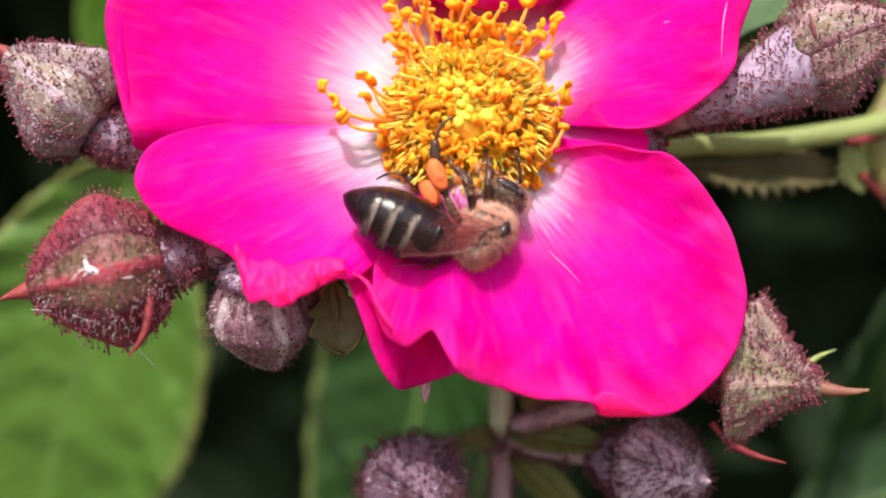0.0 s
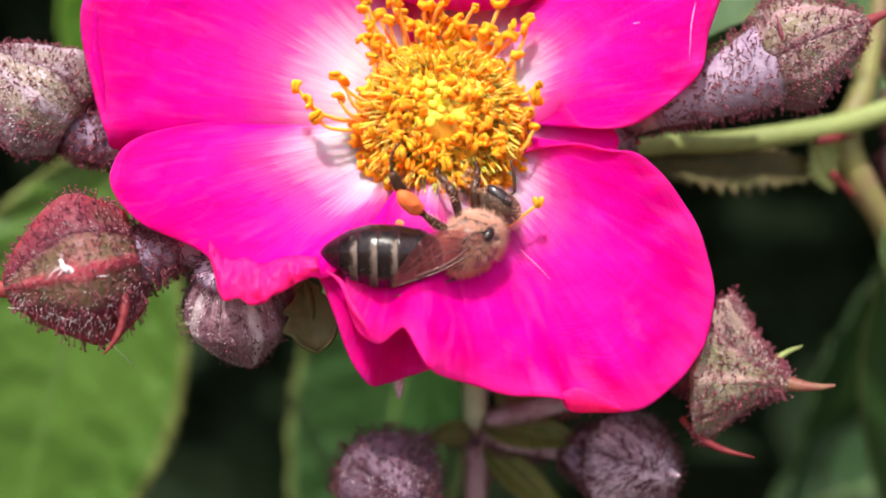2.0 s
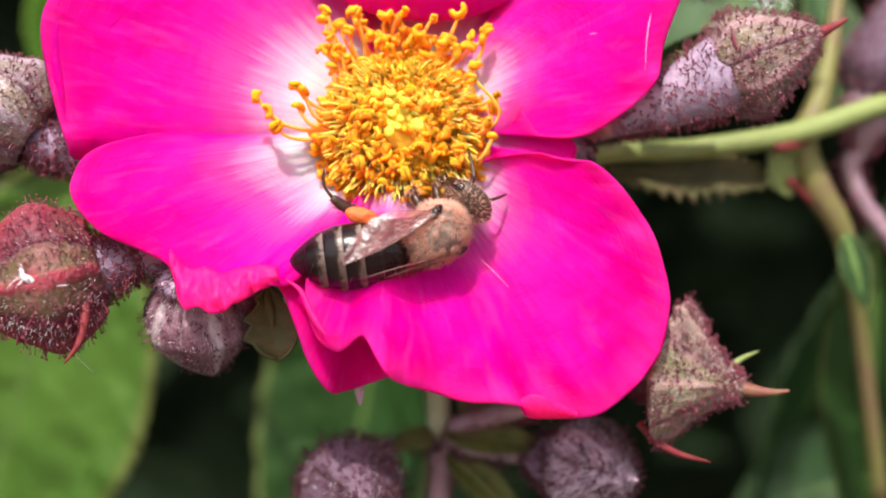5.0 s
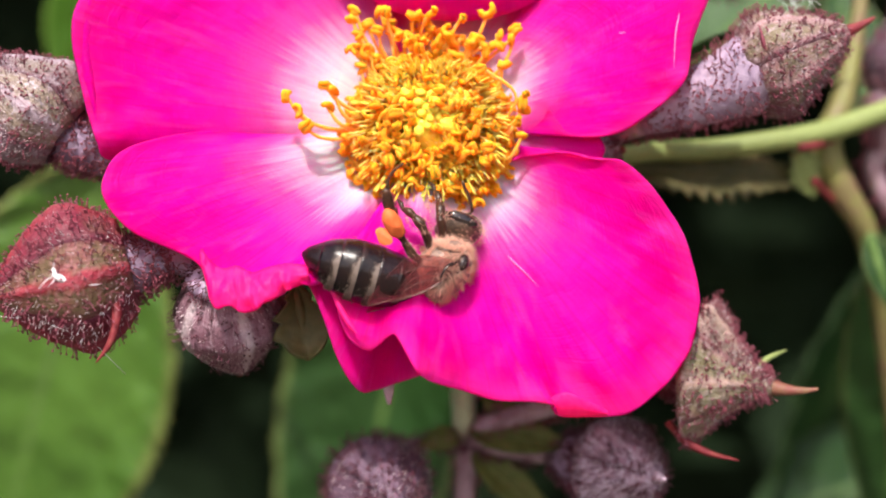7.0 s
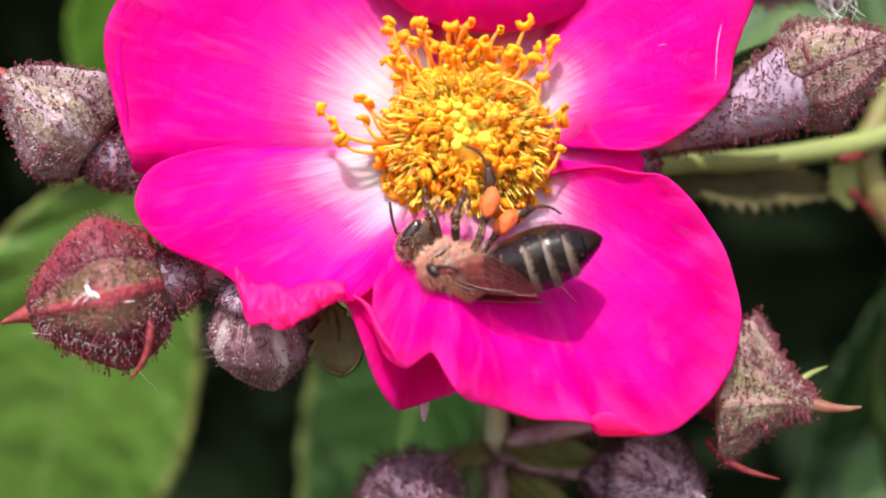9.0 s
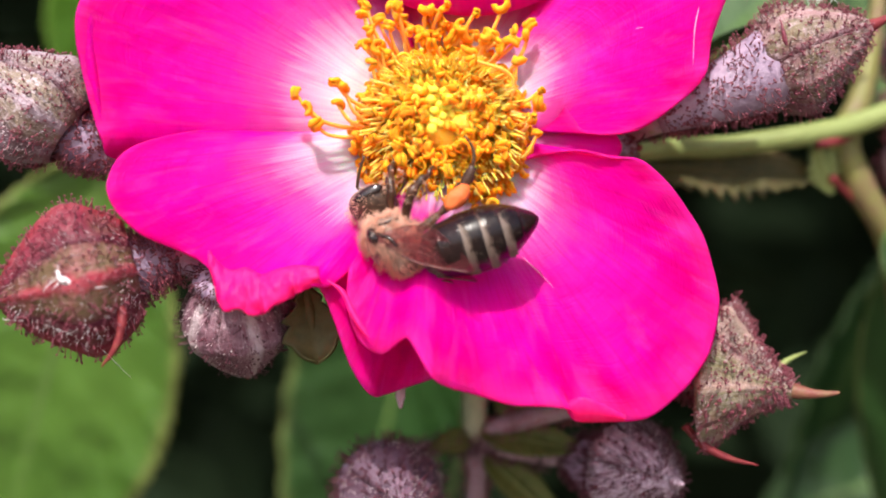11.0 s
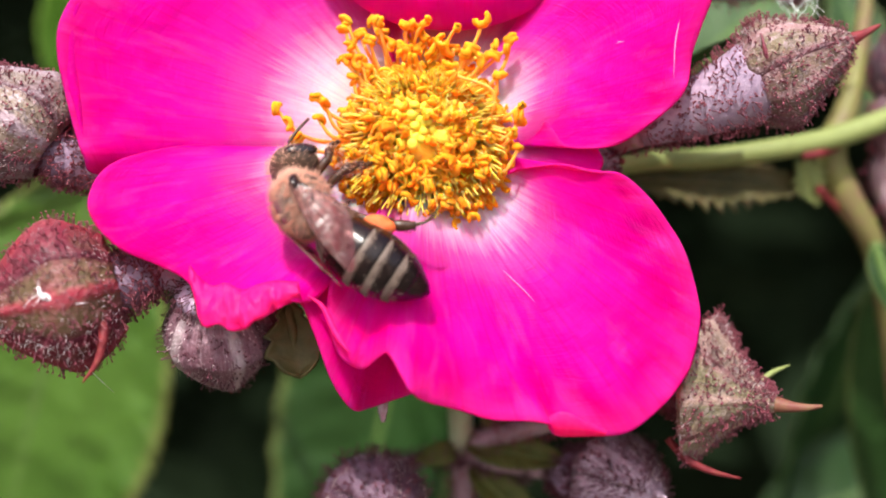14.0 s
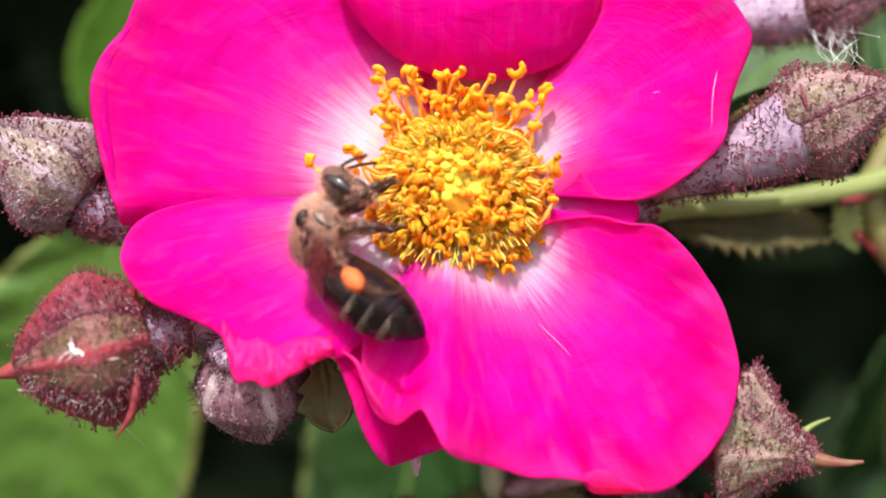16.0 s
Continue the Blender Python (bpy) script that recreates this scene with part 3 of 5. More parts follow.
    petal(rose, [(-6.31, 1.1, -0.99), (-6.34, 0.6, -3.03), (-5.90, 0.2, -4.71), (-5.27, 0, -5.58), (-4.28, -0.2, -5.93), (-3.19, -1.3, -5.08), (-2.71, -1.7, -5.05), (-1.88, -1.8, -6.33), (-0.93, -1.4, -7.52), (1.54, -0.5, -8.46), (3.59, 0.1, -8.97), (6.34, 0.6, -9.10), (7.06, 1, -9.97), (10.17, 1.2, -10.00), (11.93, 1.5, -9.28), (14.06, 1.8, -7.58), (15.31, 2, -5.52), (15.74, 2.2, -3.10), (15.41, 2.3, -1.01), (14.54, 2.5, 1.43), (12.83, 2.7, 3.89), (11.09, 2.8, 5.37), (9.36, 3, 5.60), (7.63, 3.3, 6.04), (5.58, 4.2, 5.93), (3.83, 5, 5.45)],
          0.5, 0.5, 6, "broad pink petal with a creased wavy edge", cols=130, power=0.55, fold=((0.3, 0.035, -0.7), (0.36, 0.03, 0.8), (0.43, 0.04, -0.6), (0.5, 0.025, 0.7), (0.56, 0.035, -0.7), (0.66, 0.05, 0.45), (0.78, 0.05, -0.4)), ruffle=((0.3, 0.62, 3.5, 0.35),), eye=1.25)
    hood(rose)
    # the frilled coral margin below the ruffled petal
    top = curve_points([(-14.6, 0.7, 0.0), (-13.9, 0.5, -0.8), (-13.1, 0.2, -1.2), (-12.3, 0.0, -1.0), (-11.4, -0.1, -1.4), (-10.4, -0.2, -1.1), (-9.4, 0.0, -0.9), (-8.1, 0.2, -1.0)], 60)
    low = curve_points([(-14.41, 0.4, -1.33), (-13.97, -0.1, -2.67), (-13.43, -0.5, -3.52), (-12.57, -0.8, -3.34), (-11.92, -0.7, -3.75), (-11.08, -0.9, -3.64), (-10.53, -1, -3.17), (-9.83, -0.8, -2.87), (-9.03, -0.5, -2.38), (-7.91, 0, -1.89)], 60)
    rows = []
    for i in range(13):
        u = i / 12
        rows.append([p.lerp(q, u) + Vector((0, -0.45 * math.sin(math.pi * u) + 0.5 * u * math.sin(j * 0.3 + 9.0 * noise.noise(Vector((j * 0.06, 3, 0)))) * (0.5 + noise.noise(Vector((j * 0.09, 7, 0)))) + 0.2 * noise.noise(Vector((j * 0.5, u * 4, 0))), 0)) for j, (p, q) in enumerate(zip(top, low))])
    bm = bmesh.new()
    grid(bm, rows)
    solid(part("petal_frill", bm, FRILL, rose, "coral frilled margin of a petal"), 0.12)
    # the margin of the broad petal, folded forward
    edge = curve_points([(-20.65, 2.35, 17.48), (-22.11, 1.95, 15.30), (-22.53, 1.75, 12.84), (-21.84, 1.75, 9.38), (-21.03, 1.95, 6.63), (-20.44, 3.1, 5.53)], 40)
    fold = curve_points([(-20.24, 2.9, 17.61), (-21.30, 2.4, 15.40), (-21.53, 2.25, 12.93), (-21.27, 2.2, 9.44), (-20.88, 2.4, 6.67), (-20.45, 3.4, 5.55)], 40)
    rows = [[p.lerp(q, i / 8) + Vector((0.12 * noise.noise(p * 0.5), -0.3 * math.sin(math.pi * (i / 8) ** 1.6), 0)) for p, q in zip(edge, fold)] for i in range(9)]
    bm = bmesh.new()
    grid(bm, rows)
    layer = bm.loops.layers.uv.verify()
    for f in bm.faces:
        for loop in f.loops:
            loop[layer].uv.x = 0.99 - 0.25 * (1 - abs(2 * loop[layer].uv.x - 1))
    solid(part("petal_fold", bm, PETAL, rose, "folded pink margin of a petal"), 0.12)
    # the turned-up corner of the broad petal's lower edge
    top = curve_points([(6.3, 0.25, -9.0), (7.3, -0.05, -8.55), (8.5, 0.1, -9.0), (9.9, 0.55, -9.75)], 24)
    low = curve_points([(6.55, 0.4, -9.55), (7.1, 0.55, -10.05), (8.5, 0.75, -10.12), (9.95, 0.85, -10.05)], 24)
    bm = bmesh.new()
    grid(bm, [[p.lerp(q, i / 8) + Vector((0, -0.25 * math.sin(math.pi * i / 8), 0)) for p, q in zip(top, low)] for i in range(9)])
    solid(part("petal_fold", bm, FRILL, rose, "coral turned-up corner of a petal"), 0.12)
    bm = bmesh.new()
    tube(bm, [(-7.61, 0.35, -1.73), (-6.71, 0.25, -2.41), (-6.15, 0, -3.51), (-5.59, -0.3, -4.41), (-5.11, -0.45, -5.00)], (0.04, 0.16, 0.2, 0.18, 0.05), 8, 20)
    part("petal_crease", bm, FRILL, rose, "pale rolled edge of a petal")
    crease(rose, [(4.05, 3.66, -0.39), (4.54, 3.56, -0.89), (5.17, 3.45, -1.49), (5.97, 3.27, -2.33)])
    crease(rose, [(15.07, 3.42, 16.31), (14.92, 3.36, 15.31), (14.54, 3.23, 13.45), (14.41, 3.1, 11.24)])
    crease(rose, [(10.80, 4.2, 13.41), (11.21, 4.1, 13.64), (11.69, 4, 13.69), (12.25, 3.9, 13.96)])
    return rose


rose = make_flower()


def stamen_meshes(variants=18):
    """Curved filaments with curled or two-lobed anthers, in their own space: root at the origin, up along z."""
    out = []
    rng = random.Random(21)
    for k in range(variants):
        bend = rng.uniform(-0.3, 0.6)
        bm = bmesh.new()
        tip = Vector((bend, rng.uniform(-0.2, 0.2), 1.0))
        tube(bm, [(0, 0, 0), (bend * 0.05, -tip.y * 0.3, 0.35), (bend * 0.4, tip.y * 0.3, 0.75), tuple(tip)], (0.036, 0.032, 0.026), 5, 8)
        fil = bpy.data.meshes.new("filament")
        for f in bm.faces:
            f.smooth = True
        bm.to_mesh(fil)
        bm.free()
        fil.materials.append(FILAMENT)
        bm = bmesh.new()
        turn = Euler((rng.uniform(-1, 1), rng.uniform(-1, 1), rng.uniform(0, 6))).to_matrix().to_4x4()
        if k % 3:
            # a curled, emptied anther
            arc = rng.uniform(2.2, 4.2)
            for s in (-1, 1):
                line = [turn @ Vector((0.36 * math.cos(arc * (q / 6 - 0.5)) - 0.2, s * 0.13 + 0.05 * math.sin(q), 0.42 * math.sin(arc * (q / 6 - 0.5)))) for q in range(7)]
                tube(bm, line, (0.14, 0.23, 0.21, 0.12), 6)
        else:
            for side in (-1, 1):
                ellipsoid(bm, turn @ Vector((side * 0.17, 0, 0)), (0.2, 0.26, 0.46), 8, 6, turn @ Matrix.Rotation(side * rng.uniform(0.1, 0.5), 4, "Y"))
        for v in bm.verts:
            v.co *= 1 + 0.25 * noise.noise(v.co * 5 + Vector((k, 0, 0)))
        ant = bpy.data.meshes.new("anther")
        for f in bm.faces:
            f.smooth = True
        bm.to_mesh(ant)
        bm.free()
        ant.materials.append(ANTHER)
        out.append((fil, ant, tip))
    return out


def make_stamens():
    rng = random.Random(5)
    kinds = stamen_meshes()
    root_c = EYE + Vector((0.0, -0.6, 0.8))
    # oversized disc: its yellow brightens the dark gaps between the stamens
    bm = bmesh.new()
    ellipsoid(bm, EYE + Vector((0, -0.2, 0.3)), (5.05, 4.95, 4.65), 64, 44)
    for v in bm.verts:
        v.co += v.normal * (0.5 * noise.noise(v.co * 1.2) + 0.4 * noise.noise(v.co * 2.6))
    part("flower_disc", bm, DISC_FILLER, rose, "yellow disc enlarged to brighten the gaps among the stamens")

    def stamen(root, tip_at, size):
        fil, ant, tip = kinds[rng.randrange(len(kinds))]
        way = tip_at - root
        length = way.length / tip.length
        q = tip.rotation_difference(way)
        q = q @ Matrix.Rotation(rng.uniform(0, 6.28), 3, tip).to_quaternion()
        ob = new("stamen", fil)
        ob.parent = rose
        ob.matrix_local = Matrix.LocRotScale((root - HOME[rose]) * MM, q, Vector((length, length, length)) * MM)
        a = new("anther", ant)
        a.parent = ob
        s = size / length
        a.matrix_local = Matrix.LocRotScale(tip, Euler((rng.uniform(0, 6), rng.uniform(0, 6), 0)), Vector((s, s, s)))

    total = 240
    for k in range(total):
        a = k * 2.39996
        f = math.sqrt((k + 0.5) / total)
        # a wide brush, open in the middle, fuller and longer above
        f = 0.12 + 0.88 * f
        dx, dz = 5.5 * f * math.cos(a), 5.0 * f * math.sin(a)
        if dz > 0:
            dz *= 0.94
        near = -5.3 + 2.4 * f * f
        tip_at = EYE + Vector((dx + rng.uniform(-0.6, 0.6), near + rng.uniform(-0.8, 0.9), dz - 0.8 + rng.uniform(-0.6, 0.6)))
        b2 = a + rng.uniform(-0.5, 0.5)
        ring = rng.uniform(1.7, 2.7)
        root = root_c + Vector((ring * math.cos(b2), rng.uniform(-0.1, 0.3), ring * math.sin(b2)))
        stamen(root, tip_at, rng.uniform(0.65, 1.0))
    # the crowd of bare filaments under the anthers
    verts, faces = [], []
    for k in range(1500):
        q = rng.uniform(0, 6.283)
        r0, r1 = rng.uniform(0.6, 2.9), 4.7 * math.sqrt(rng.uniform(0.03, 1))
        p0 = root_c + Vector((r0 * math.cos(q), -0.5, r0 * math.sin(q)))
        p1 = EYE + Vector((r1 * 1.08 * math.cos(q + rng.uniform(-0.3, 0.3)), rng.uniform(-5.2, -3.4), r1 * math.sin(q) - 0.3))
        side = (p1 - p0).cross(Vector((rng.uniform(-1, 1), rng.uniform(-1, 1), rng.uniform(-1, 1)))).normalized() * 0.09
        up = (p1 - p0).cross(side).normalized() * 0.09
        m = p0.lerp(p1, 0.5) + side * rng.uniform(-4, 4)
        i = len(verts)
        for p, w in ((p0, 1.1), (m, 1.0), (p1, 0.8)):
            verts += [p + side * w, p - side * 0.5 * w + up * 0.87 * w, p - side * 0.5 * w - up * 0.87 * w]
        for s in (0, 3):
            for x in range(3):
                y = (x + 1) % 3
                faces.append((i + s + x, i + s + y, i + s + 3 + y, i + s + 3 + x))
    loose("filament_tuft", verts, faces, TUFT, rose, kind="stuff")
    # the crowd of curled, emptied anthers that hides the filaments
    verts, faces = [], []
    for k in range(1250):
        q, f = rng.uniform(0, 6.283), math.sqrt(rng.uniform(0.07, 1))
        r1 = 5.1 * f
        at = EYE + Vector((r1 * 1.08 * math.cos(q), -5.0 + 2.7 * f * f + rng.uniform(-0.55, 0.6), r1 * 1.02 * math.sin(q) - 0.35))
        turn = Euler((rng.uniform(0, 6.28), rng.uniform(0, 6.28), rng.uniform(0, 6.28))).to_matrix()
        size, arc, wide = rng.uniform(0.26, 0.46), rng.uniform(2.0, 4.6), rng.uniform(0.08, 0.15)
        twist = rng.uniform(-0.25, 0.25)
        i = len(verts)
        for u in range(7):
            g = arc * (u / 6 - 0.5)
            fat = wide * (0.55 + 0.45 * math.sin(math.pi * u / 6)) * (1.3 if u in (1, 5) else 1.0)
            for v in range(5):
                h = 1.2566 * v
                rr = size + fat * math.cos(h)
                verts.append(at + turn @ Vector((rr * math.cos(g), fat * 1.5 * math.sin(h) + twist * g, rr * math.sin(g))))
        for u in range(6):
            for v in range(5):
                w = (v + 1) % 5
                faces.append((i + u * 5 + v, i + u * 5 + w, i + u * 5 + 5 + w, i + u * 5 + 5 + v))
        faces += [tuple(i + v for v in range(5))[::-1], tuple(i + 30 + v for v in range(5))]
    loose("anther_crowd", verts, faces, POLLEN_HEAP, rose, kind="stuff")
    # long ones that stand clear of the brush
    long_ones = [Vector(p) for p in ((-9.68, 2.5, 9.47), (-8.93, 2.3, 8.54), (-8.54, 2.6, 7.56), (-7.32, 2.6, 10.19), (-6.77, 2.4, 9.81), (-7.16, 2.8, 8.81), (-5.71, 4.5, 14.93), (-5.78, 4, 12.59), (-5.33, 4.2, 13.62), (-5.11, 3.6, 11.39), (-4.05, 5, 15.13), (-3.39, 4.8, 14.45), (-2.30, 4.6, 13.51), (-1.58, 4.5, 14.75), (-1.15, 4.4, 13.30), (4.31, 4, 13.23), (4.58, 4.2, 13.80), (5.13, 2.9, 9.70), (5.04, 3.1, 8.84), (4.61, 3, 7.95), (4.96, 3, 7.07), (3.75, 3.5, 11.55), (2.18, 4.2, 13.26), (0.57, 4, 13.23), (-0.86, 4.6, 14.23), (-3.01, 4.4, 13.66), (-4.60, 4, 12.16), (2.70, 3.8, 12.30))]
    long_ones += [EYE + Vector((rng.uniform(-4.8, 4.8), rng.uniform(-4.2, -2.4), rng.uniform(4.3, 7.2))) for _ in range(34)]
    for at in long_ones:
        way = at - EYE
        root = root_c + Vector((way.x * 0.35, 0, way.z * 0.35))
        # it sags at first, then rises and curls over at its end
        span = (at - root).length
        aside = Vector((way.z, 0, -way.x)).normalized() * rng.uniform(-0.16, 0.16) * span
        low = Vector((0, -0.1, -0.22)) * span * min(1, abs(way.x) / 6)
        bm = bmesh.new()
        tube(bm, [root, root.lerp(at, 0.4) + aside + low, root.lerp(at, 0.8) + aside * 0.8 + low * 0.8, at], (0.15, 0.13, 0.11), 6, 14)
        ob = part("stamen", bm, FILAMENT, rose, origin=root)
        a = new("anther", kinds[rng.randrange(len(kinds))][1])
        a.parent = ob
        k = rng.uniform(0.8, 1.1) * MM
        a.matrix_local = Matrix.LocRotScale((at - root) * MM, Euler((rng.uniform(0, 6), rng.uniform(0, 6), 0)), Vector((k, k, k)))


make_stamens()


def make_loose_stamen():
    """The long stamen at the brush's edge that the bee pushes aside."""
    root = EYE + Vector((1.5, -0.6, -2.0))
    bm = bmesh.new()
    tip = Vector((5.1, 2.0, 2.3))
    tube(bm, [root, Vector((1.7, 3.6, 2.2)), Vector((3.0, 2.6, 0.9)), tip], (0.12, 0.11, 0.1), 6, 16)
    ob = part("stamen", bm, FILAMENT, rose, origin=root)
    bm = bmesh.new()
    for side in (-1, 1):
        ellipsoid(bm, tip + Vector((side * 0.13, -0.05, 0.1)), (0.2, 0.22, 0.4), 8, 6, Matrix.Rotation(side * 0.35, 4, "Y"))
    part("anther", bm, ANTHER, ob)
    return ob


loose_stamen = make_loose_stamen()


def make_pistils():
    rng = random.Random(9)
    for k in range(26):
        a, f = k * 2.4, 1.35 * math.sqrt(k / 26)
        tip = EYE + Vector((-0.5 + 1.1 * f * math.cos(a), -5.1 + rng.uniform(-0.4, 0.4), 0.6 + 1.1 * f * math.sin(a)))
        bm = bmesh.new()
        tube(bm, [EYE + Vector((0.3 * f * math.cos(a), -0.5, 0.3 * f * math.sin(a))), tip], (0.1, 0.12), 6, None)
        ellipsoid(bm, tip, (rng.uniform(0.26, 0.42), 0.22, rng.uniform(0.24, 0.36)), 9, 7)
        for v in bm.verts:
            v.co += v.normal * 0.06 * noise.noise(v.co * 4)
        part("pistil", bm, STIGMA, rose, "yellow-green knobbed pistil" if k == 0 else "")


make_pistils()


# ---- buds ----
def hairs(parent, spots, length, material=GLAND, seed=1, name="gland_hairs", thick=0.032, head=0.08):
    """Stalked glands: a thin stalk and a round head for each (place, normal)."""
    rng = np.random.default_rng(seed)
    verts, faces = [], []
    for p, n in spots:
        n = (Vector(n) + Vector(rng.normal(0, 0.3, 3))).normalized()
        l = length * rng.uniform(0.5, 1.5)
        a = n.orthogonal().normalized()
        b = n.cross(a)
        top = Vector(p) + n * l
        i = len(verts)
        for k in range(3):
            q = 2.094 * k
            verts.append(Vector(p) - n * 0.03 + (a * math.cos(q) + b * math.sin(q)) * thick * 1.4)
        for k in range(3):
            q = 2.094 * k
            verts.append(top + (a * math.cos(q) + b * math.sin(q)) * thick * 0.8)
        faces += [(i, i + 1, i + 4, i + 3), (i + 1, i + 2, i + 5, i + 4), (i + 2, i, i + 3, i + 5)]
        j = len(verts)
        h = head * rng.uniform(0.7, 1.3)
        if head:
            verts += [top + n * h, top - n * h, top + a * h, top + b * h, top - a * h, top - b * h]
            for x, y in ((2, 3), (3, 4), (4, 5), (5, 2)):
                faces += [(j, j + x, j + y), (j + 1, j + y, j + x)]
    return loose(name, verts, faces, material, parent, kind="stuff")


def bud(label, base, tip, radius, skin, hip=(1.6, 2.2), hip_skin=MAUVE, beak=2.4, beak_bend=(0, 0, 0), fat=0.42, stalk=None, stalk_r=0.8, seed=1, turn=0.0, n_hairs=420, hair=0.42, group="rose buds", ridge=0.09, stalk_skin=STEM_PURPLE, end_r=0.13, beak_skin=TIP_RED, cone=False, taper=False, gland=GLAND):
    """A rose bud: hip, five keeled sepals closed over the petals, a drawn-out beak and stalked glands. base: where the sepals leave the hip."""
    rng = random.Random(seed)
    base, tip = Vector(base), Vector(tip)
    axis = (tip - base).normalized()
    L = (tip - base).length - beak
    a = axis.orthogonal().normalized()
    b = axis.cross(a)
    hip_r, hip_len = hip
    foot = base - axis * hip_len
    top = thing("rose_bud", foot, label, "flower bud", group)
    spots = []

    def at(s, phi, lift=0.0):
        # full near the hip, then drawn out into the point
        f = fat
        x = s / f if s < f else 1 + (s - f) / (1 - f)
        if x < 1:
            r = radius * (0.62 + 0.38 * math.sin(x * math.pi / 2))
        else:
            y = x - 1
            r = radius * (math.cos(y * math.pi / 2) ** 1.05 * (1 - 0.18 * math.sin(y * math.pi)) + end_r * y)
        if cone and x >= 1:
            r = radius * ((2 - x) ** 1.6 * (1 - end_r) + end_r)
        return base + axis * (s * L) + (a * math.cos(phi) + b * math.sin(phi)) * max(0.3, r + lift * (1 - 0.8 * s * s))

    for k in range(5):
        mid = turn + 2 * math.pi * k / 5
        half = math.pi / 5 * 1.12
        rows = []
        for i in range(23):
            s = i / 22
            row = []
            for j in range(15):
                v = j / 14 * 2 - 1
                lift = ridge * radius * math.exp(-(v / 0.13) ** 2) * (0.4 + s) * (math.sqrt(1 - s) if cone else 1) - 0.05 * radius * abs(v) ** 4 + (0.035 * radius if k % 2 else 0)
                lift += 0.02 * radius * math.sin(v * 17) * math.sin(s * 3)
                p = at(s, mid + v * half, lift)
                p += (p - base).normalized() * radius * (1 - 0.9 * s) * (0.1 * noise.noise(p * 0.5 + Vector((seed, 0, 0))) + 0.06 * noise.noise(p * 1.3 + Vector((seed, 0, 0))))
                row.append(p)
            rows.append(row)
        bm = bmesh.new()
        grid(bm, rows)
        ob = part("sepal", bm, skin, top)
        solid(ob, 0.18)
    # beak: the twisted sepal ends
    end = base + axis * L
    bm = bmesh.new()
    bend = Vector(beak_bend)
    tube(bm, [end - axis * 0.9, end + axis * beak * 0.25, end + axis * beak * 0.7 + bend * 0.4, end + axis * beak + bend], (radius * (end_r + 0.03), radius * end_r, max(0.24, radius * end_r * 0.62), 0.2, 0.1), 10, 18)
    part("beak", bm, beak_skin, top, "reddish pointed tip")
    # hip

    def hip_at(s):
        if taper:
            return stalk_r + (hip_r - stalk_r) * s ** 0.9
        return stalk_r + (hip_r - stalk_r) * math.sin(min(1.0, s * 1.35) * math.pi / 2) ** 1.3 * (1 - 0.12 * max(0, s - 0.75) / 0.25)

    bm = bmesh.new()
    rows = []
    for i in range(15):
        s = i / 14
        r = hip_at(s)
        rows.append([foot + axis * hip_len * 1.06 * s + (a * math.cos(q) + b * math.sin(q)) * r * (1 + 0.04 * noise.noise(Vector((q, s * 3, seed)))) for q in (2 * math.pi * m / 20 for m in range(20))])
    vs = grid(bm, rows, closed=True)
    bm.faces.new(vs[0][::-1])
    bm.faces.new(vs[-1])
    part("hip", bm, hip_skin, top, "bristly hip under the sepals")
    for _ in range(int(n_hairs * 0.62)):
        s, phi = rng.uniform(0.03, 0.97) ** 1.1, rng.uniform(0, 2 * math.pi)
        p = at(s, phi, 0.02 * radius)
        n = (p - (base + axis * s * L)).normalized() + axis * 0.5 * (s - 0.3)
        spots.append((p, n))
    for _ in range(int(n_hairs * 0.5)):
        s, q = rng.random(), rng.uniform(0, 6.283)
        r = hip_at(s)
        n = a * math.cos(q) + b * math.sin(q)
        spots.append((foot + axis * hip_len * s + n * r, n))
    if stalk:
        bm = bmesh.new()
        line, rr = tube(bm, [foot + axis * 0.3, *stalk], (stalk_r, stalk_r * 0.8, stalk_r * 0.85), 10, 22)
        part("flower_stalk", bm, stalk_skin, top)
        for _ in range(int(n_hairs * 0.28)):
            i = rng.randrange(1, len(line) - 1)
            d = (line[i + 1] - line[i - 1]).normalized()
            n = d.orthogonal()
            n = (Matrix.Rotation(rng.uniform(0, 6.283), 3, d) @ n).normalized()
            spots.append((line[i].lerp(line[i + 1], rng.random()) + n * rr[i] * 0.95, n))
    hairs(top, spots, hair * 1.4, gland, seed=seed, thick=0.03, head=0.09)
    down = []
    for _ in range(int(n_hairs * 1.2)):
        s, phi = rng.uniform(0.02, 0.95), rng.uniform(0, 2 * math.pi)
        p = at(s, phi, 0.02 * radius)
        down.append((p, (p - (base + axis * s * L)).normalized() + axis * 0.4))
    hairs(top, down, hair * 0.5, DOWN, seed + 50, "pale_down", 0.022, 0)
    return top


bud_b = bud("large crimson bud with stalked red glands", (-19.69, 3.2, -1.09), (-28.25, 0.6, -3.27), 4.35, SEPAL_RED, (2.0, 2.6), LILAC, 1.4, (-0.2, -0.2, -0.2), 0.44, [(-16.6, 4.2, -0.7), (-14.8, 5.6, -1.55), (-12.0, 8.5, -1.9), (-9.5, 11, -0.8), (-5.74, 13, 0.04), (0.66, 16, -4.91), (1.66, 16.8, -11.61)], 0.95, 11, 0.75, 1300, 0.45, ridge=0.15, stalk_skin=LILAC, taper=True)
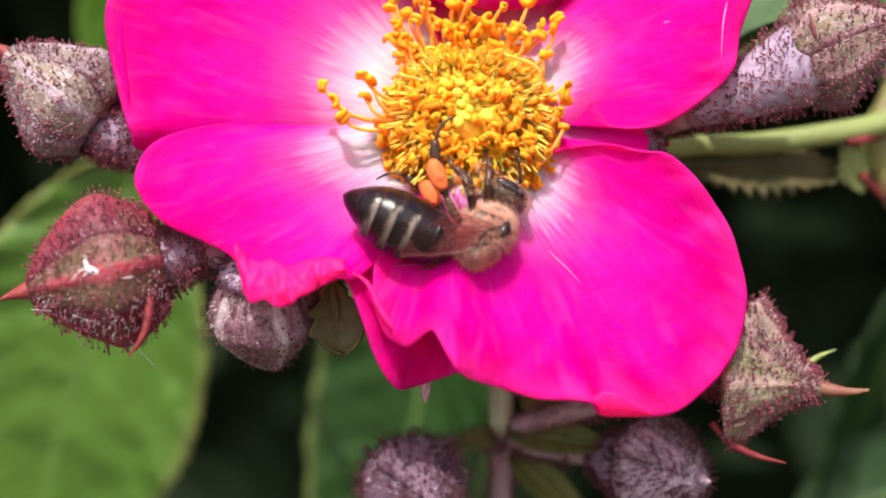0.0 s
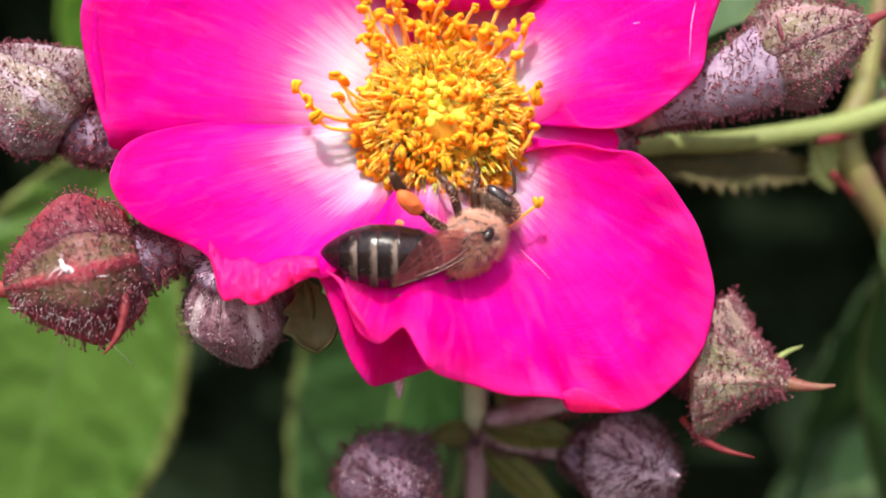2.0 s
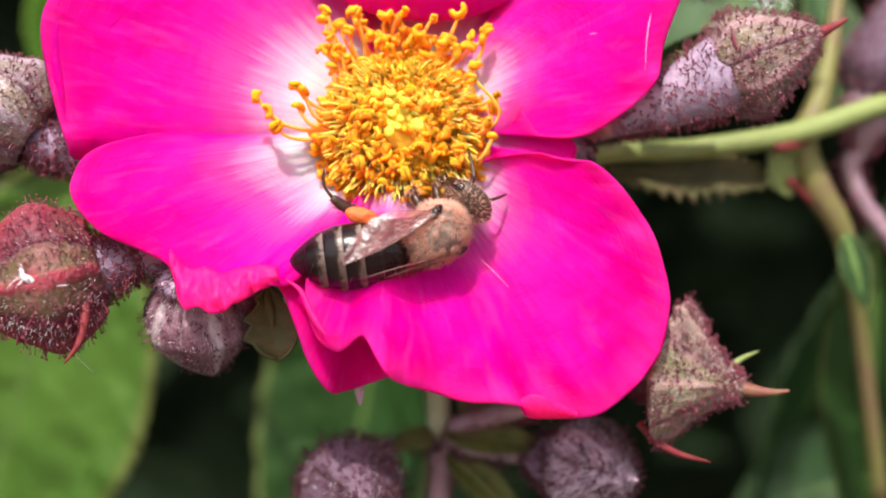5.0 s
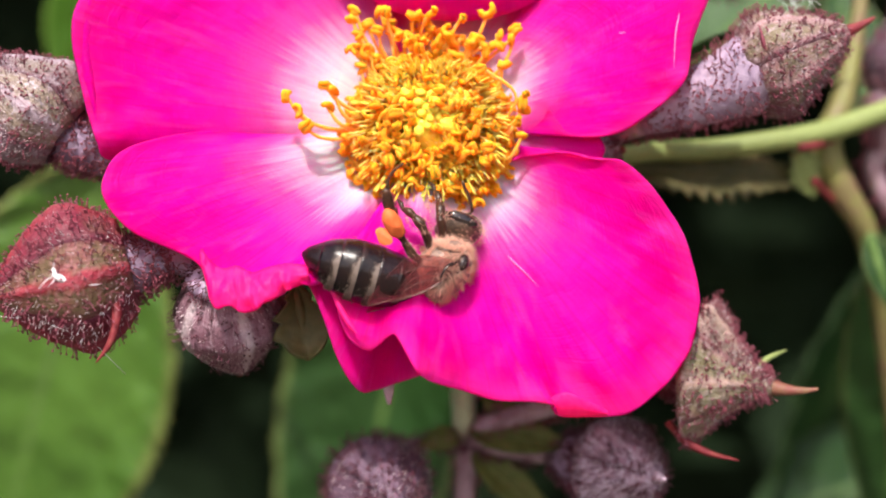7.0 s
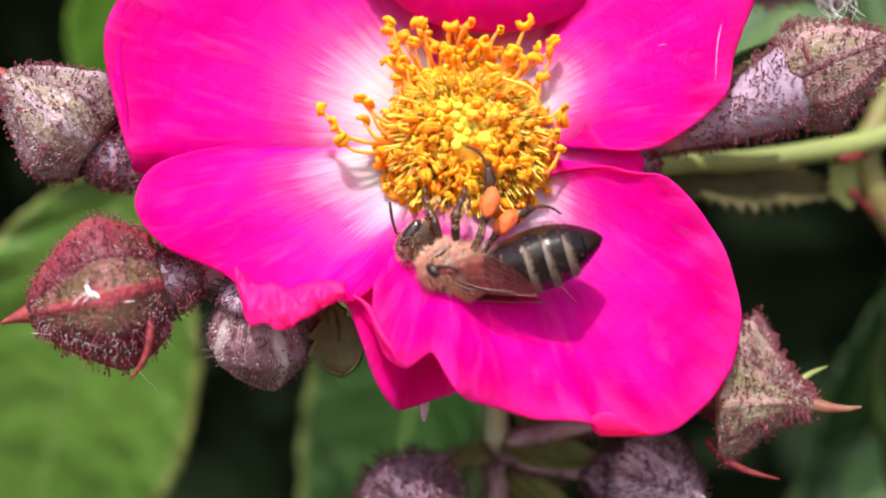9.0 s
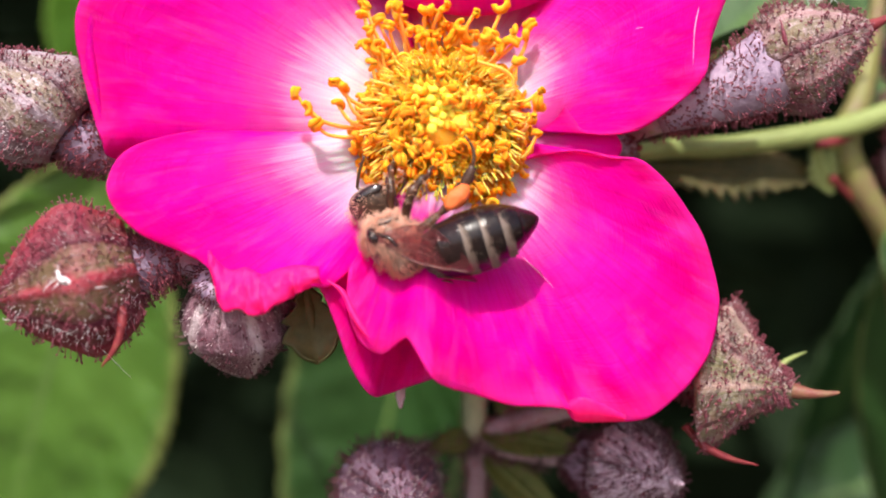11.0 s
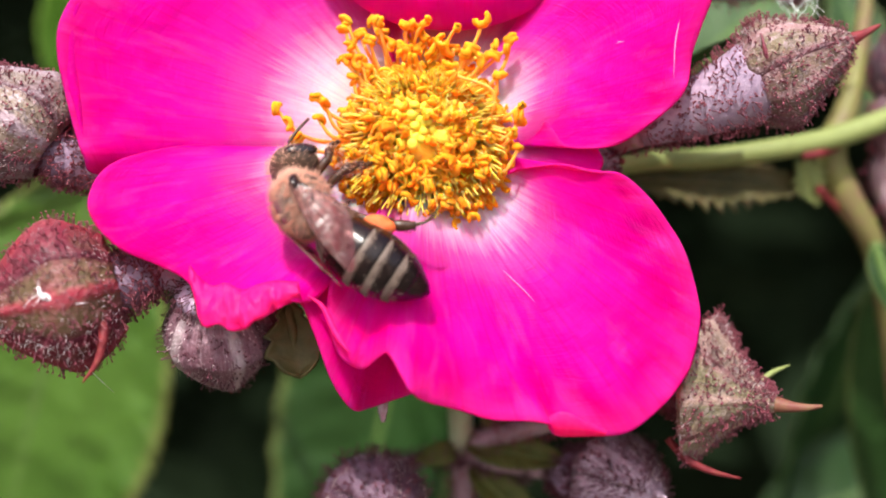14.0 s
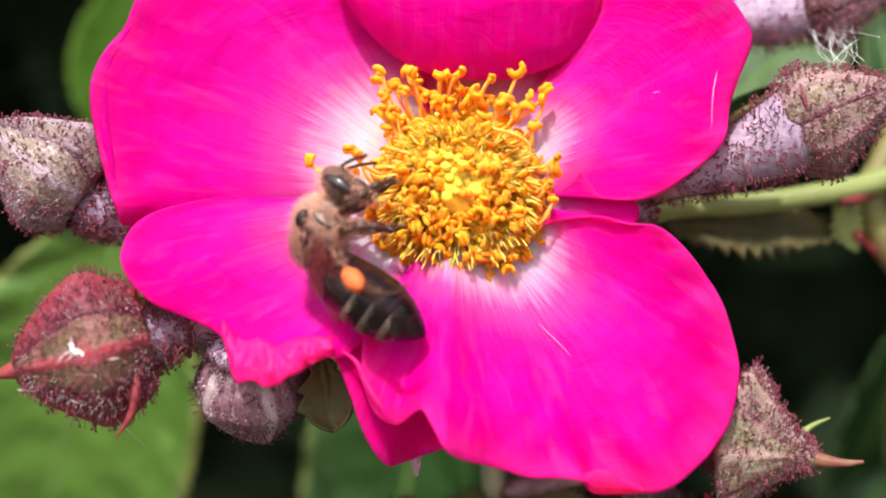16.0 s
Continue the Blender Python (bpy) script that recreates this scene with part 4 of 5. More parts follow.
bud_a = bud("grey-mauve bud with frosted ridges", (-24.02, 5.6, 7.32), (-30.85, 5, 12.50), 3.65, SEPAL_GREY, (1.75, 3.2), MAUVE, 1.2, (-0.3, 0, 0), 0.32, [(-19.66, 8, 4.16), (-17.07, 10, 2.73), (-11.97, 12, 0.83), (-5.74, 13, 0.04), (0.66, 16, -4.91), (1.66, 16.8, -11.61)], 0.9, 12, 0.9, 1400, 0.3)
bud_c = bud("drooping purple bud half hidden by a petal", (-13.69, 4, -2.03), (-13.43, 8, -8.37), 3.5, SEPAL_DARK, (2.5, 2.0), MAUVE, 0.5, (0, 0, 0), 0.4, [(-12.62, 4, -1.39), (-10.03, 9, -0.34), (-5.74, 13, 0.04), (0.66, 16, -4.91), (1.66, 16.8, -11.61)], 0.7, 13, 0.1, 480, 0.3, gland=GLAND_DARK)
bud_d = bud("green-pink bud on a long frosted hip", (19.63, 6.4, 11.2), (27.58, 6, 14.7), 3.5, SEPAL_GREEN, (2.7, 7.4), LILAC, 1.6, (0.4, 0, 0.3), 0.3, [(10.61, 10, 7.34), (6.93, 12, 4.37), (3.10, 15, -3.22), (1.82, 16.5, -10.74)], 0.9, 14, 0.3, 1700, 0.3, taper=True)
bud_e = bud("pointed green and pink bud with red gland hairs", (16.55, 8.17, -8.0), (23.6, 4.6, -9.35), 4.7, SEPAL_PALE, (1.9, 3.0), STEM_PURPLE, 2.6, (0.3, 0, 0.45), 0.16, [(11.10, 8, -9.72), (7.72, 12, -10.98), (1.91, 16.8, -13.27)], 0.8, 15, 1.2, 1900, 0.36, end_r=0.1, beak_skin=TIP_OLIVE, cone=True, ridge=0.1)
bud_f = bud("round dark purple bud with dark glands", (-4.75, 11, -16.15), (-2.46, 5, -16.76), 3.4, SEPAL_WINE, (3.1, 3.2), MAUVE, 0.8, (0, 0, 0), 0.32, [(-3.38, 14, -14.47), (-0.58, 16, -14.06), (1.75, 16.8, -13.89)], 0.7, 16, 0.5, 1200, 0.4, beak_skin=SEPAL_WINE, gland=GLAND_DARK)
bud_g = bud("dull purple bud shaded under the petal", (10.79, 12, -15.00), (14.58, 6.5, -15.06), 3.5, SEPAL_PLUM, (2.1, 4.6), MAUVE, 0.9, (0, 0, 0), 0.36, [(3.94, 15.5, -14.31), (1.83, 16.8, -13.77)], 0.8, 17, 0.8, 1300, 0.38, beak_skin=SEPAL_PLUM, gland=GLAND_DARK)
bud_h = bud("small purple bud behind the petals", (9.91, 9, 6.30), (12.23, 8.5, 6.64), 1.5, SEPAL_PLUM, (1.1, 1.0), STEM_PURPLE, 0.4, (0, 0, 0), 0.4, [(6.93, 12, 3.98), (3.91, 15, -1.59), (1.91, 16.5, -10.74)], 0.5, 18, 0.8, 340, 0.32)
bud_j = bud("mauve bud at the top of the spray", (22.48, 13.5, 20.67), (29.54, 12.5, 22.22), 3.2, SEPAL_GREEN, (2.3, 6.0), MAUVE, 1.6, (0, 0, 0), 0.32, [(14.75, 14, 15.35), (11.19, 14.5, 8.55), (4.76, 15.5, -1.60), (2.00, 16.8, -10.77)], 0.8, 19, 0.8, 800, 0.38)
bud_i = bud("brownish lilac bud hanging at the spray's side", (34.9, 21.2, 11.8), (36.2, 19.8, 20.5), 2.7, SEPAL_WINE, (2.0, 4.2), STEM_PURPLE, 1.4, (0, 0, 0), 0.36, [(33.6, 22, 6.5), (34.6, 22.5, 4.0), (37.2, 23, 0.7), (41, 25, -4)], 0.85, 20, 0.8, 600, 0.4)


def spike(parent, pts, r, label, skin=TIP_RED, flat=1.0):
    """A free sepal end, thin and curved."""
    bm = bmesh.new()
    tube(bm, pts, (r * 0.8, r, r * 0.7, r * 0.15), 7, 16)
    part("sepal_tip", bm, skin, parent, label)


spike(bud_b, [(-19.69, 0.2, -3.02), (-19.45, -0.2, -4.01), (-19.76, -0.4, -5.51), (-20.61, -0.5, -6.75)], 0.32, "curved red sepal end")
spike(bud_d, [(20.73, 4.2, 10.97), (20.30, 3.5, 12.08), (19.97, 3.2, 13.09), (19.76, 3.2, 14.01)], 0.2, "dark red sepal end", GLAND)
spike(bud_e, [(14.64, 6.7, -11.27), (15.87, 6.39, -12.55), (17.42, 6.28, -13.3), (19.26, 6.28, -13.74)], 0.3, "curved pink sepal end")
spike(bud_e, [(20.76, 7.54, -7.73), (21.38, 7.75, -7.3), (22.07, 7.96, -6.98), (22.88, 8.17, -6.7)], 0.2, "thin yellow-green sepal end", STEM)


# ---- stems and bracts ----
def make_stems():
    main = thing("rose_branch", (2.41, 40, -113.06), "rose branch with pale stalks and green side shoots", "branch")
    bm = bmesh.new()
    tube(bm, [(-0.83, 8.3, 7.57), (0.24, 12, 0.83), (1.26, 15, -6.48), (1.49, 16.5, -11.57), (1.67, 17, -13.92)], (1.3, 0.8, 0.85, 0.9, 0.92), 12, 30)
    part("flower_stalk", bm, STALK_PALE, main, "pale green flower stalk")
    bm = bmesh.new()
    line, rr = tube(bm, [(1.75, 17.2, -13.66), (1.68, 17.6, -16.75), (1.62, 19, -23.82), (2.57, 26, -48.57), (2.67, 40, -107.82), Vector((20, 60, -905))], (0.95, 0.74, 0.78, 1.2, 1.8, 3.0), 12, 60)
    part("stem", bm, STEM_PURPLE, main, "purplish lower stem")
    rng = random.Random(3)
    spots = []
    for _ in range(200):
        i = rng.randrange(0, 18)
        d = (line[i + 1] - line[i]).normalized()
        n = (Matrix.Rotation(rng.uniform(0, 6.283), 3, d) @ d.orthogonal()).normalized()
        spots.append((line[i].lerp(line[i + 1], rng.random()) + n * rr[i], n))
    hairs(main, spots, 0.4, seed=5)
    bm = bmesh.new()
    tube(bm, [(1.84, 17.5, -10.86), (6.09, 17, 0.46), (11.12, 14, 5.68), (14.51, 15, 6.97), (19.32, 16.5, 7.3), (24.43, 17, 8.0), (28.92, 18, 8.9), (33.92, 19, 10.6), (44.71, 22, 14.0)], (0.5, 0.55, 0.68, 0.76, 0.82, 0.84, 0.8), 14, 50)
    part("side_stem", bm, STEM, main, "thick smooth light green side stem")
    bm = bmesh.new()
    tube(bm, [(32.83, 22, 22.05), (31.87, 21.5, 15.80), (30.74, 21, 11.37), (29.46, 20.8, 8.04), (30.68, 21.2, 4.84), (33.19, 22.4, 0.93), (35.59, 26, -5.46), (40.46, 34, -22.76)], (0.5, 0.7, 0.95, 1.2, 1.25, 0.95, 0.7, 0.7), 10, 50)
    part("side_shoot", bm, SHOOT, main, "brownish green shoot")
    bm = bmesh.new()
    tube(bm, [(26.2, 17, 7.5), (27.6, 17.4, 7.75), (29.2, 18.5, 8.2)], (0.34, 0.4, 0.3), 8, 12)
    part("bract_stalk", bm, TIP_RED, main, "salmon-red bract stalk")
    bm = bmesh.new()
    tube(bm, [(28.0, 19, 5.2), (29.0, 20, 4.5), (30.30, 21, 3.6)], (0.3, 0.26, 0.2), 8, 12)
    part("bract_stalk", bm, TIP_RED, main)


make_stems()


def blade(name, label, root, tip, width, material, normal=(0, -1, 0.3), bend=0.12, cup=0.12, teeth=26, tooth=0.05, belly=0.42, thick=0.25, parent=None, n_rows=None, group="", category="leaf", stalk=None):
    """A leaf blade with saw teeth, folded along its midrib."""
    root, tip = Vector(root), Vector(tip)
    L = (tip - root).length
    ax = (tip - root).normalized()
    n = Vector(normal)
    side = ax.cross(n).normalized()
    n = side.cross(ax).normalized()
    owner = parent or thing(name, root, label, category, group)
    n_rows = n_rows or teeth * 4 + 1
    p = math.log(0.5) / math.log(belly)
    rows = []
    for i in range(n_rows):
        s = i / (n_rows - 1)
        half = 0.5 * width * (math.sin(math.pi * s ** p) ** 0.78) + 0.012 * L * (1 - s)
        saw = (s * teeth) % 1.0
        half *= 1 + tooth * (saw - 0.3) * (0.35 + 1.3 * abs(math.sin(12.9898 * int(s * teeth) + L)))
        row = []
        for j in range(17):
            v = j / 8 - 1
            lag = 0.04 * L * abs(v) * s
            q = root + ax * (s * L + lag * 0.3) + side * v * half
            q += n * (cup * width * abs(v) ** 1.4 - bend * L * (s - 0.35) ** 2 + 0.03 * width * noise.noise(Vector((s * 5, v * 2, L))) + 0.012 * width * math.cos(s * 60 - abs(v) * 9) * abs(v))
            row.append(q)
        rows.append(row)
    bm = bmesh.new()
    grid(bm, rows)
    ob = part("leaf_blade" if not parent else name, bm, material, owner, "" if not parent else label)
    solid(ob, thick)
    bm = bmesh.new()
    mids = [r[8] for r in rows[::6]]
    pts = [q - n * 0.12 for q in mids]
    if stalk:
        pts = [Vector(q) for q in stalk] + pts
    tube(bm, pts, (0.5, 0.45, 0.2), 6, 40)
    part("midrib", bm, MIDRIB if material in (LEAF, LEAF_MID, LEAF_PALE, LEAF_LIME, LEAF_DARKENED) else material, owner)
    return owner


def make_leaves():
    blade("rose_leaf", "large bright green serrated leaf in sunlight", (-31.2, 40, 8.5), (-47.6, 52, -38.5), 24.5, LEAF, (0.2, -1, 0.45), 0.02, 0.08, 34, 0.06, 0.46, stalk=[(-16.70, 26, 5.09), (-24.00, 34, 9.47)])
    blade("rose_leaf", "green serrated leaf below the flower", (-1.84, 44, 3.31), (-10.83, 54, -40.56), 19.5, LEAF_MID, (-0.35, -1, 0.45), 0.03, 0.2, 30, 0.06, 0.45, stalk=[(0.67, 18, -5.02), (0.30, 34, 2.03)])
    blade("rose_leaf", "dark green leaf with shade put into its colour", (50.79, 55, 7.18), (36.47, 66, -33.44), 26, LEAF_DARKENED, (0.75, -0.8, -0.5), 0.03, 0.1, 26, 0.05)
    blade("rose_leaf", "soft green leaf low in the bush", (54.01, 60, -23.37), (33.66, 60, -29.53), 14, LEAF_DARKENED, (0, -1, 0.5), 0.05, 0.1, 22, 0.06)
    blade("rose_leaf", "light green leaf behind the petals", (-36.5, 52, 15.0), (-33.8, 58, 35.5), 11.5, LEAF_LIME, (0.3, -1, 0.15), 0.05, 0.08, 20, 0.05, stalk=[(-26, 44, 7), (-33, 50, 11)])
    blade("rose_leaf", "pale green leaf catching light", (19.63, 34, 14.43), (33.31, 40, 26.24), 12, LEAF_PALE, (0, -1, 0.4), 0.05, 0.1, 20, 0.05)
    blade("rose_leaf", "pale leaf under the bud", (39.20, 36, 10.15), (36.56, 42, 26.70), 6, LEAF_MID, (0, -1, 0.2), 0.05, 0.1, 20, 0.05)
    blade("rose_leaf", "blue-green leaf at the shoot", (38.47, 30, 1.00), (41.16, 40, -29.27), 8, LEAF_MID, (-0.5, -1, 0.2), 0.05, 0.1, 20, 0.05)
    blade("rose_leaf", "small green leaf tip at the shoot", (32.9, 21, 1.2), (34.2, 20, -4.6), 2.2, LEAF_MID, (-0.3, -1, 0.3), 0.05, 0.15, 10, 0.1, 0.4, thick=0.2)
    blade("rose_leaf", "dark narrow leaf lying under the bud", (15.50, 11.5, 11.39), (20.48, 9.5, 14.94), 2.4, LEAF_DARKENED, (-0.3, -1, -0.6), 0.05, 0.1, 12, 0.03, thick=0.18)
    blade("rose_leaf", "brown-green stipule with a ragged fringed edge", (13.70, 16, 5.9), (28.2, 20, 5.4), 3.6, BRACT_BROWN, (0, -1, 0.3), 0.05, 0.1, 13, 0.5, 0.4, thick=0.2, category="stipule")
    blade("rose_leaf", "small fringed green bract", (26.6, 18.5, 7.3), (28.3, 20, 4.0), 1.9, STEM, (0, -1, 0.3), 0.05, 0.1, 6, 0.8, 0.4, thick=0.2, category="bract")
    blade("rose_leaf", "olive bract at the branching", (2.10, 16, -13.15), (9.00, 13, -13.90), 2.6, BRACT, (0, -1, 0.5), 0.1, 0.2, 14, 0.15, 0.4, thick=0.2, category="bract")
    blade("rose_leaf", "dark olive bract under the petal", (3.17, 17, -10.80), (7.17, 15, -12.19), 2.6, BRACT, (0, -1, 0.2), 0.1, 0.2, 14, 0.1, 0.4, thick=0.2, category="bract")
    blade("rose_leaf", "fringed green bract beneath the spray", (2.33, 17, -14.97), (8.10, 14, -19.71), 2.4, BRACT, (0, -1, 0.4), 0.1, 0.2, 18, 0.35, 0.4, thick=0.2, category="bract")
    blade("rose_leaf", "olive bract beside the stem", (1.16, 16.5, -13.64), (-1.77, 14, -14.06), 1.6, BRACT, (0, -1, 0.4), 0.1, 0.2, 10, 0.2, 0.4, thick=0.2, category="bract")
    blade("flower_sepal", "lobed brown-green sepal under the flower", (-9.3, 4, -2.10), (-8.5, 3.6, -6.9), 3.3, BRACT_BROWN, (0.2, -1, 0.1), 0.02, 0.15, 4, 0.45, 0.62, thick=0.2, category="sepal")
    blade("flower_sepal", "thin brown sepal end under the petal", (-3.5, 5, -7.4), (-3.45, 5.2, -9.9), 0.6, STEM_PURPLE, (0.2, -1, 0.1), 0.02, 0.15, 5, 0.2, 0.5, thick=0.2, category="sepal")


make_leaves()


def make_litter():
    """The white shed skin and the threads on the crimson bud."""
    skin = thing("white_husk", (-22.2, -1.9, -1.7), "tiny white shed skin stuck on the crimson bud", "husk")
    bm = bmesh.new()
    tube(bm, [(-22.7, -2.0, -1.15), (-22.3, -2.2, -1.65), (-21.2, -1.9, -2.1)], (0.1, 0.24, 0.12), 7, 10)
    for pts in ([(-22.4, -2.1, -1.45), (-23.0, -2.2, -1.8), (-23.5, -2.0, -2.3)], [(-22.65, -2.0, -1.15), (-22.6, -2.1, -0.8)], [(-21.4, -1.9, -2.05), (-20.6, -1.7, -2.1), (-20.0, -1.3, -2.05)], [(-22.4, -2.1, -1.65), (-22.9, -2.2, -2.2)]):
        tube(bm, pts, (0.05, 0.03), 5, 6)
    part("husk", bm, WHITE, skin)
    high = thing("web_threads", (22.90, 6, 16.32), "fine pale spider threads between two buds", "web")
    bm = bmesh.new()
    rng = random.Random(31)
    for k in range(22):
        a = Vector((rng.uniform(21.5, 25.4), rng.uniform(7, 9.5), rng.uniform(17.2, 18.6)))
        b = Vector((rng.uniform(22.0, 24.2), rng.uniform(4.8, 6.2), rng.uniform(15.3, 16.0)))
        if k % 3 == 0:
            b = Vector((rng.uniform(21.0, 25.5), rng.uniform(6, 8), rng.uniform(16.3, 17.6)))
        mid = a.lerp(b, 0.5) + Vector((rng.uniform(-0.5, 0.5), 0, rng.uniform(-0.4, 0.2)))
        tube(bm, [a, mid, b], (0.012, 0.012), 4, 8)
    part("thread", bm, THREAD, high)
    web = thing("web_threads", (-25.69, 0.6, -4.06), "fine pale spider threads on the crimson bud", "web")
    bm = bmesh.new()
    for pts in ([(-26.57, 0.2, -4.03), (-25.21, 0.2, -4.10), (-23.26, -0.6, -3.59)], [(-25.01, -0.4, -2.15), (-25.38, -0.3, -3.50), (-25.82, 0, -4.02)], [(-20.98, 0.8, -5.77), (-20.28, 2, -6.91), (-20.04, 4, -7.88)], [(-23.29, -0.5, -4.50), (-22.04, -0.2, -5.02)]):
        tube(bm, pts, (0.022, 0.022), 4, 8)
    part("thread", bm, THREAD, web)


make_litter()

from mathutils import Quaternion

# ---- the bee, built round its thorax: x ahead, y to its left, z its back ----
CHITIN = tissue("chitin_black", ((0.3, (0.006, 0.003, 0.004)), (0.7, (0.022, 0.009, 0.008))), 1.0, 5.0, 0.2, 0.5, 0.05, 0.34)
LEG_SKIN = tissue("leg_brown", ((0.3, (0.016, 0.008, 0.006)), (0.7, (0.09, 0.036, 0.018))), 1.0, 5.0, 0.3, 0.3, 0.05, 0.3)
EYE_BLACK = tissue("eye_black", ((0.3, (0.012, 0.007, 0.007)), (0.7, (0.03, 0.017, 0.015))), 2.0, 12.0, 0.12, 0.05, 0.01, 0.6)
FUZZ = tissue("tan_fur", ((0.3, (0.85, 0.5, 0.38)), (0.7, (0.96, 0.67, 0.54))), 0.5, 3.0, 0.8, 0.0, 0.02, 0.05, 0.5)
HEAD_BROWN = tissue("head_dark_brown", ((0.35, (0.025, 0.014, 0.01)), (0.65, (0.13, 0.08, 0.055))), 0.8, 4.0, 0.5, 0.4, 0.08, 0.3)
THORAX = tissue("thorax_brown", ((0.35, (0.09, 0.055, 0.045)), (0.65, (0.4, 0.26, 0.2))), 0.8, 4.0, 0.42, 0.4, 0.08, 0.4)
PALE_FUR = tissue("pale_fur", ((0.3, (0.14, 0.1, 0.08)), (0.7, (0.27, 0.2, 0.165))), 0.6, 3.0, 0.7, 0.0, 0.02, 0.2, 0.3)
POLLEN = tissue("pollen_orange", ((0.3, (0.62, 0.1, 0.025)), (0.7, (0.76, 0.17, 0.045))), 1.2, 9.0, 0.6, 0.6, 0.06, 0.3)
VEIN = tissue("wing_vein", ((0.3, (0.06, 0.015, 0.012)), (0.7, (0.12, 0.035, 0.025))), 1.0, 4.0, 0.35, 0, 0.01, 0.5)


def band_material():
    """Black tergite whose front part carries a mottled pale band."""
    m, t, b, out = nodes_of("tergite_banded")
    uv = t.nodes.new("ShaderNodeUVMap").outputs[0]
    sep = t.nodes.new("ShaderNodeSeparateXYZ")
    t.links.new(uv, sep.inputs[0])
    co = t.nodes.new("ShaderNodeTexCoord").outputs["Object"]
    n = add(t, "ShaderNodeTexNoise", Scale=1300.0, Detail=5.0, Roughness=0.75)
    t.links.new(co, n.inputs["Vector"])
    k = t.nodes.new("ShaderNodeMath")
    k.operation = "MULTIPLY_ADD"
    k.inputs[1].default_value = -0.65
    t.links.new(n.outputs["Fac"], k.inputs[0])
    t.links.new(sep.outputs[0], k.inputs[2])
    # the band fades down the flanks
    flank = t.nodes.new("ShaderNodeMath")
    flank.operation = "SUBTRACT"
    flank.inputs[1].default_value = 0.25
    t.links.new(sep.outputs[1], flank.inputs[0])
    away = t.nodes.new("ShaderNodeMath")
    away.operation = "ABSOLUTE"
    t.links.new(flank.outputs[0], away.inputs[0])
    low = add(t, "ShaderNodeMapRange", From_Min=0.2, From_Max=0.34, To_Min=0.0, To_Max=0.3)
    t.links.new(away.outputs[0], low.inputs[0])
    total = t.nodes.new("ShaderNodeMath")
    t.links.new(k.outputs[0], total.inputs[0])
    t.links.new(low.outputs[0], total.inputs[1])
    col = ramp(t, total.outputs[0], ((0.0, (0.2, 0.15, 0.125)), (0.045, (0.07, 0.045, 0.034)), (0.1, (0.014, 0.007, 0.006)), (0.6, (0.006, 0.003, 0.004)), (0.9, (0.03, 0.012, 0.01))))
    t.links.new(col, b.inputs["Base Color"])
    b.inputs["Roughness"].default_value = 0.19
    b.inputs["Specular IOR Level"].default_value = 0.3
    bp = add(t, "ShaderNodeBump", Strength=0.7, Distance=0.06 * MM)
    t.links.new(n.outputs["Fac"], bp.inputs["Height"])
    t.links.new(bp.outputs[0], b.inputs["Normal"])
    return m


def wing_material():
    """Clear membrane with a silky gloss; the red tint stands for light off the petals."""
    m, t, b, out = nodes_of("wing_membrane")
    co = t.nodes.new("ShaderNodeTexCoord").outputs["Object"]
    n = add(t, "ShaderNodeTexNoise", Scale=900.0, Detail=2.0)
    t.links.new(co, n.inputs["Vector"])
    clear = t.nodes.new("ShaderNodeBsdfTransparent")
    clear.inputs[0].default_value = (0.86, 0.6, 0.6, 1)
    b.inputs["Base Color"].default_value = (0.2, 0.04, 0.05, 1)
    b.inputs["Roughness"].default_value = 0.3
    b.inputs["Specular IOR Level"].default_value = 0.9
    bp = add(t, "ShaderNodeBump", Strength=0.8, Distance=0.2 * MM)
    t.links.new(n.outputs["Fac"], bp.inputs["Height"])
    t.links.new(bp.outputs[0], b.inputs["Normal"])
    mix = t.nodes.new("ShaderNodeMixShader")
    mix.inputs[0].default_value = 0.3
    t.links.new(clear.outputs[0], mix.inputs[1])
    t.links.new(b.outputs[0], mix.inputs[2])
    t.links.new(mix.outputs[0], out.inputs[0])
    return m


BAND = band_material()
WING = wing_material()


def fur(parent, centre, radii, count, length, material, seed, keep=None, lay=(-0.5, 0, 0), thick=0.022):
    """Short tapering hairs on an ellipsoid."""
    rng = np.random.default_rng(seed)
    verts, faces = [], []
    c, r = np.array(centre), np.array(radii)
    for _ in range(count):
        d = rng.normal(size=3)
        d /= np.linalg.norm(d)
        p = c + d * r * 0.97
        n = d / r
        n = n / np.linalg.norm(n) + np.array(lay) + rng.normal(0, 0.22, 3)
        n /= np.linalg.norm(n)
        if keep and not keep(p):
            continue
        s = np.cross(n, rng.normal(size=3))
        s *= thick / np.linalg.norm(s)
        q = np.cross(n, s)
        i = len(verts)
        verts += [p + s, p - 0.5 * s + 0.87 * q, p - 0.5 * s - 0.87 * q, p + n * length * rng.uniform(0.5, 1.2)]
        faces += [(i, i + 1, i + 3), (i + 1, i + 2, i + 3), (i + 2, i, i + 3)]
    return loose("fur", verts, faces, material, parent, kind="stuff")


NECK = Vector((1.7, 0, -0.2))
WAIST = Vector((-1.9, 0, -0.25))
ABDOMEN_LENGTH = 7.4


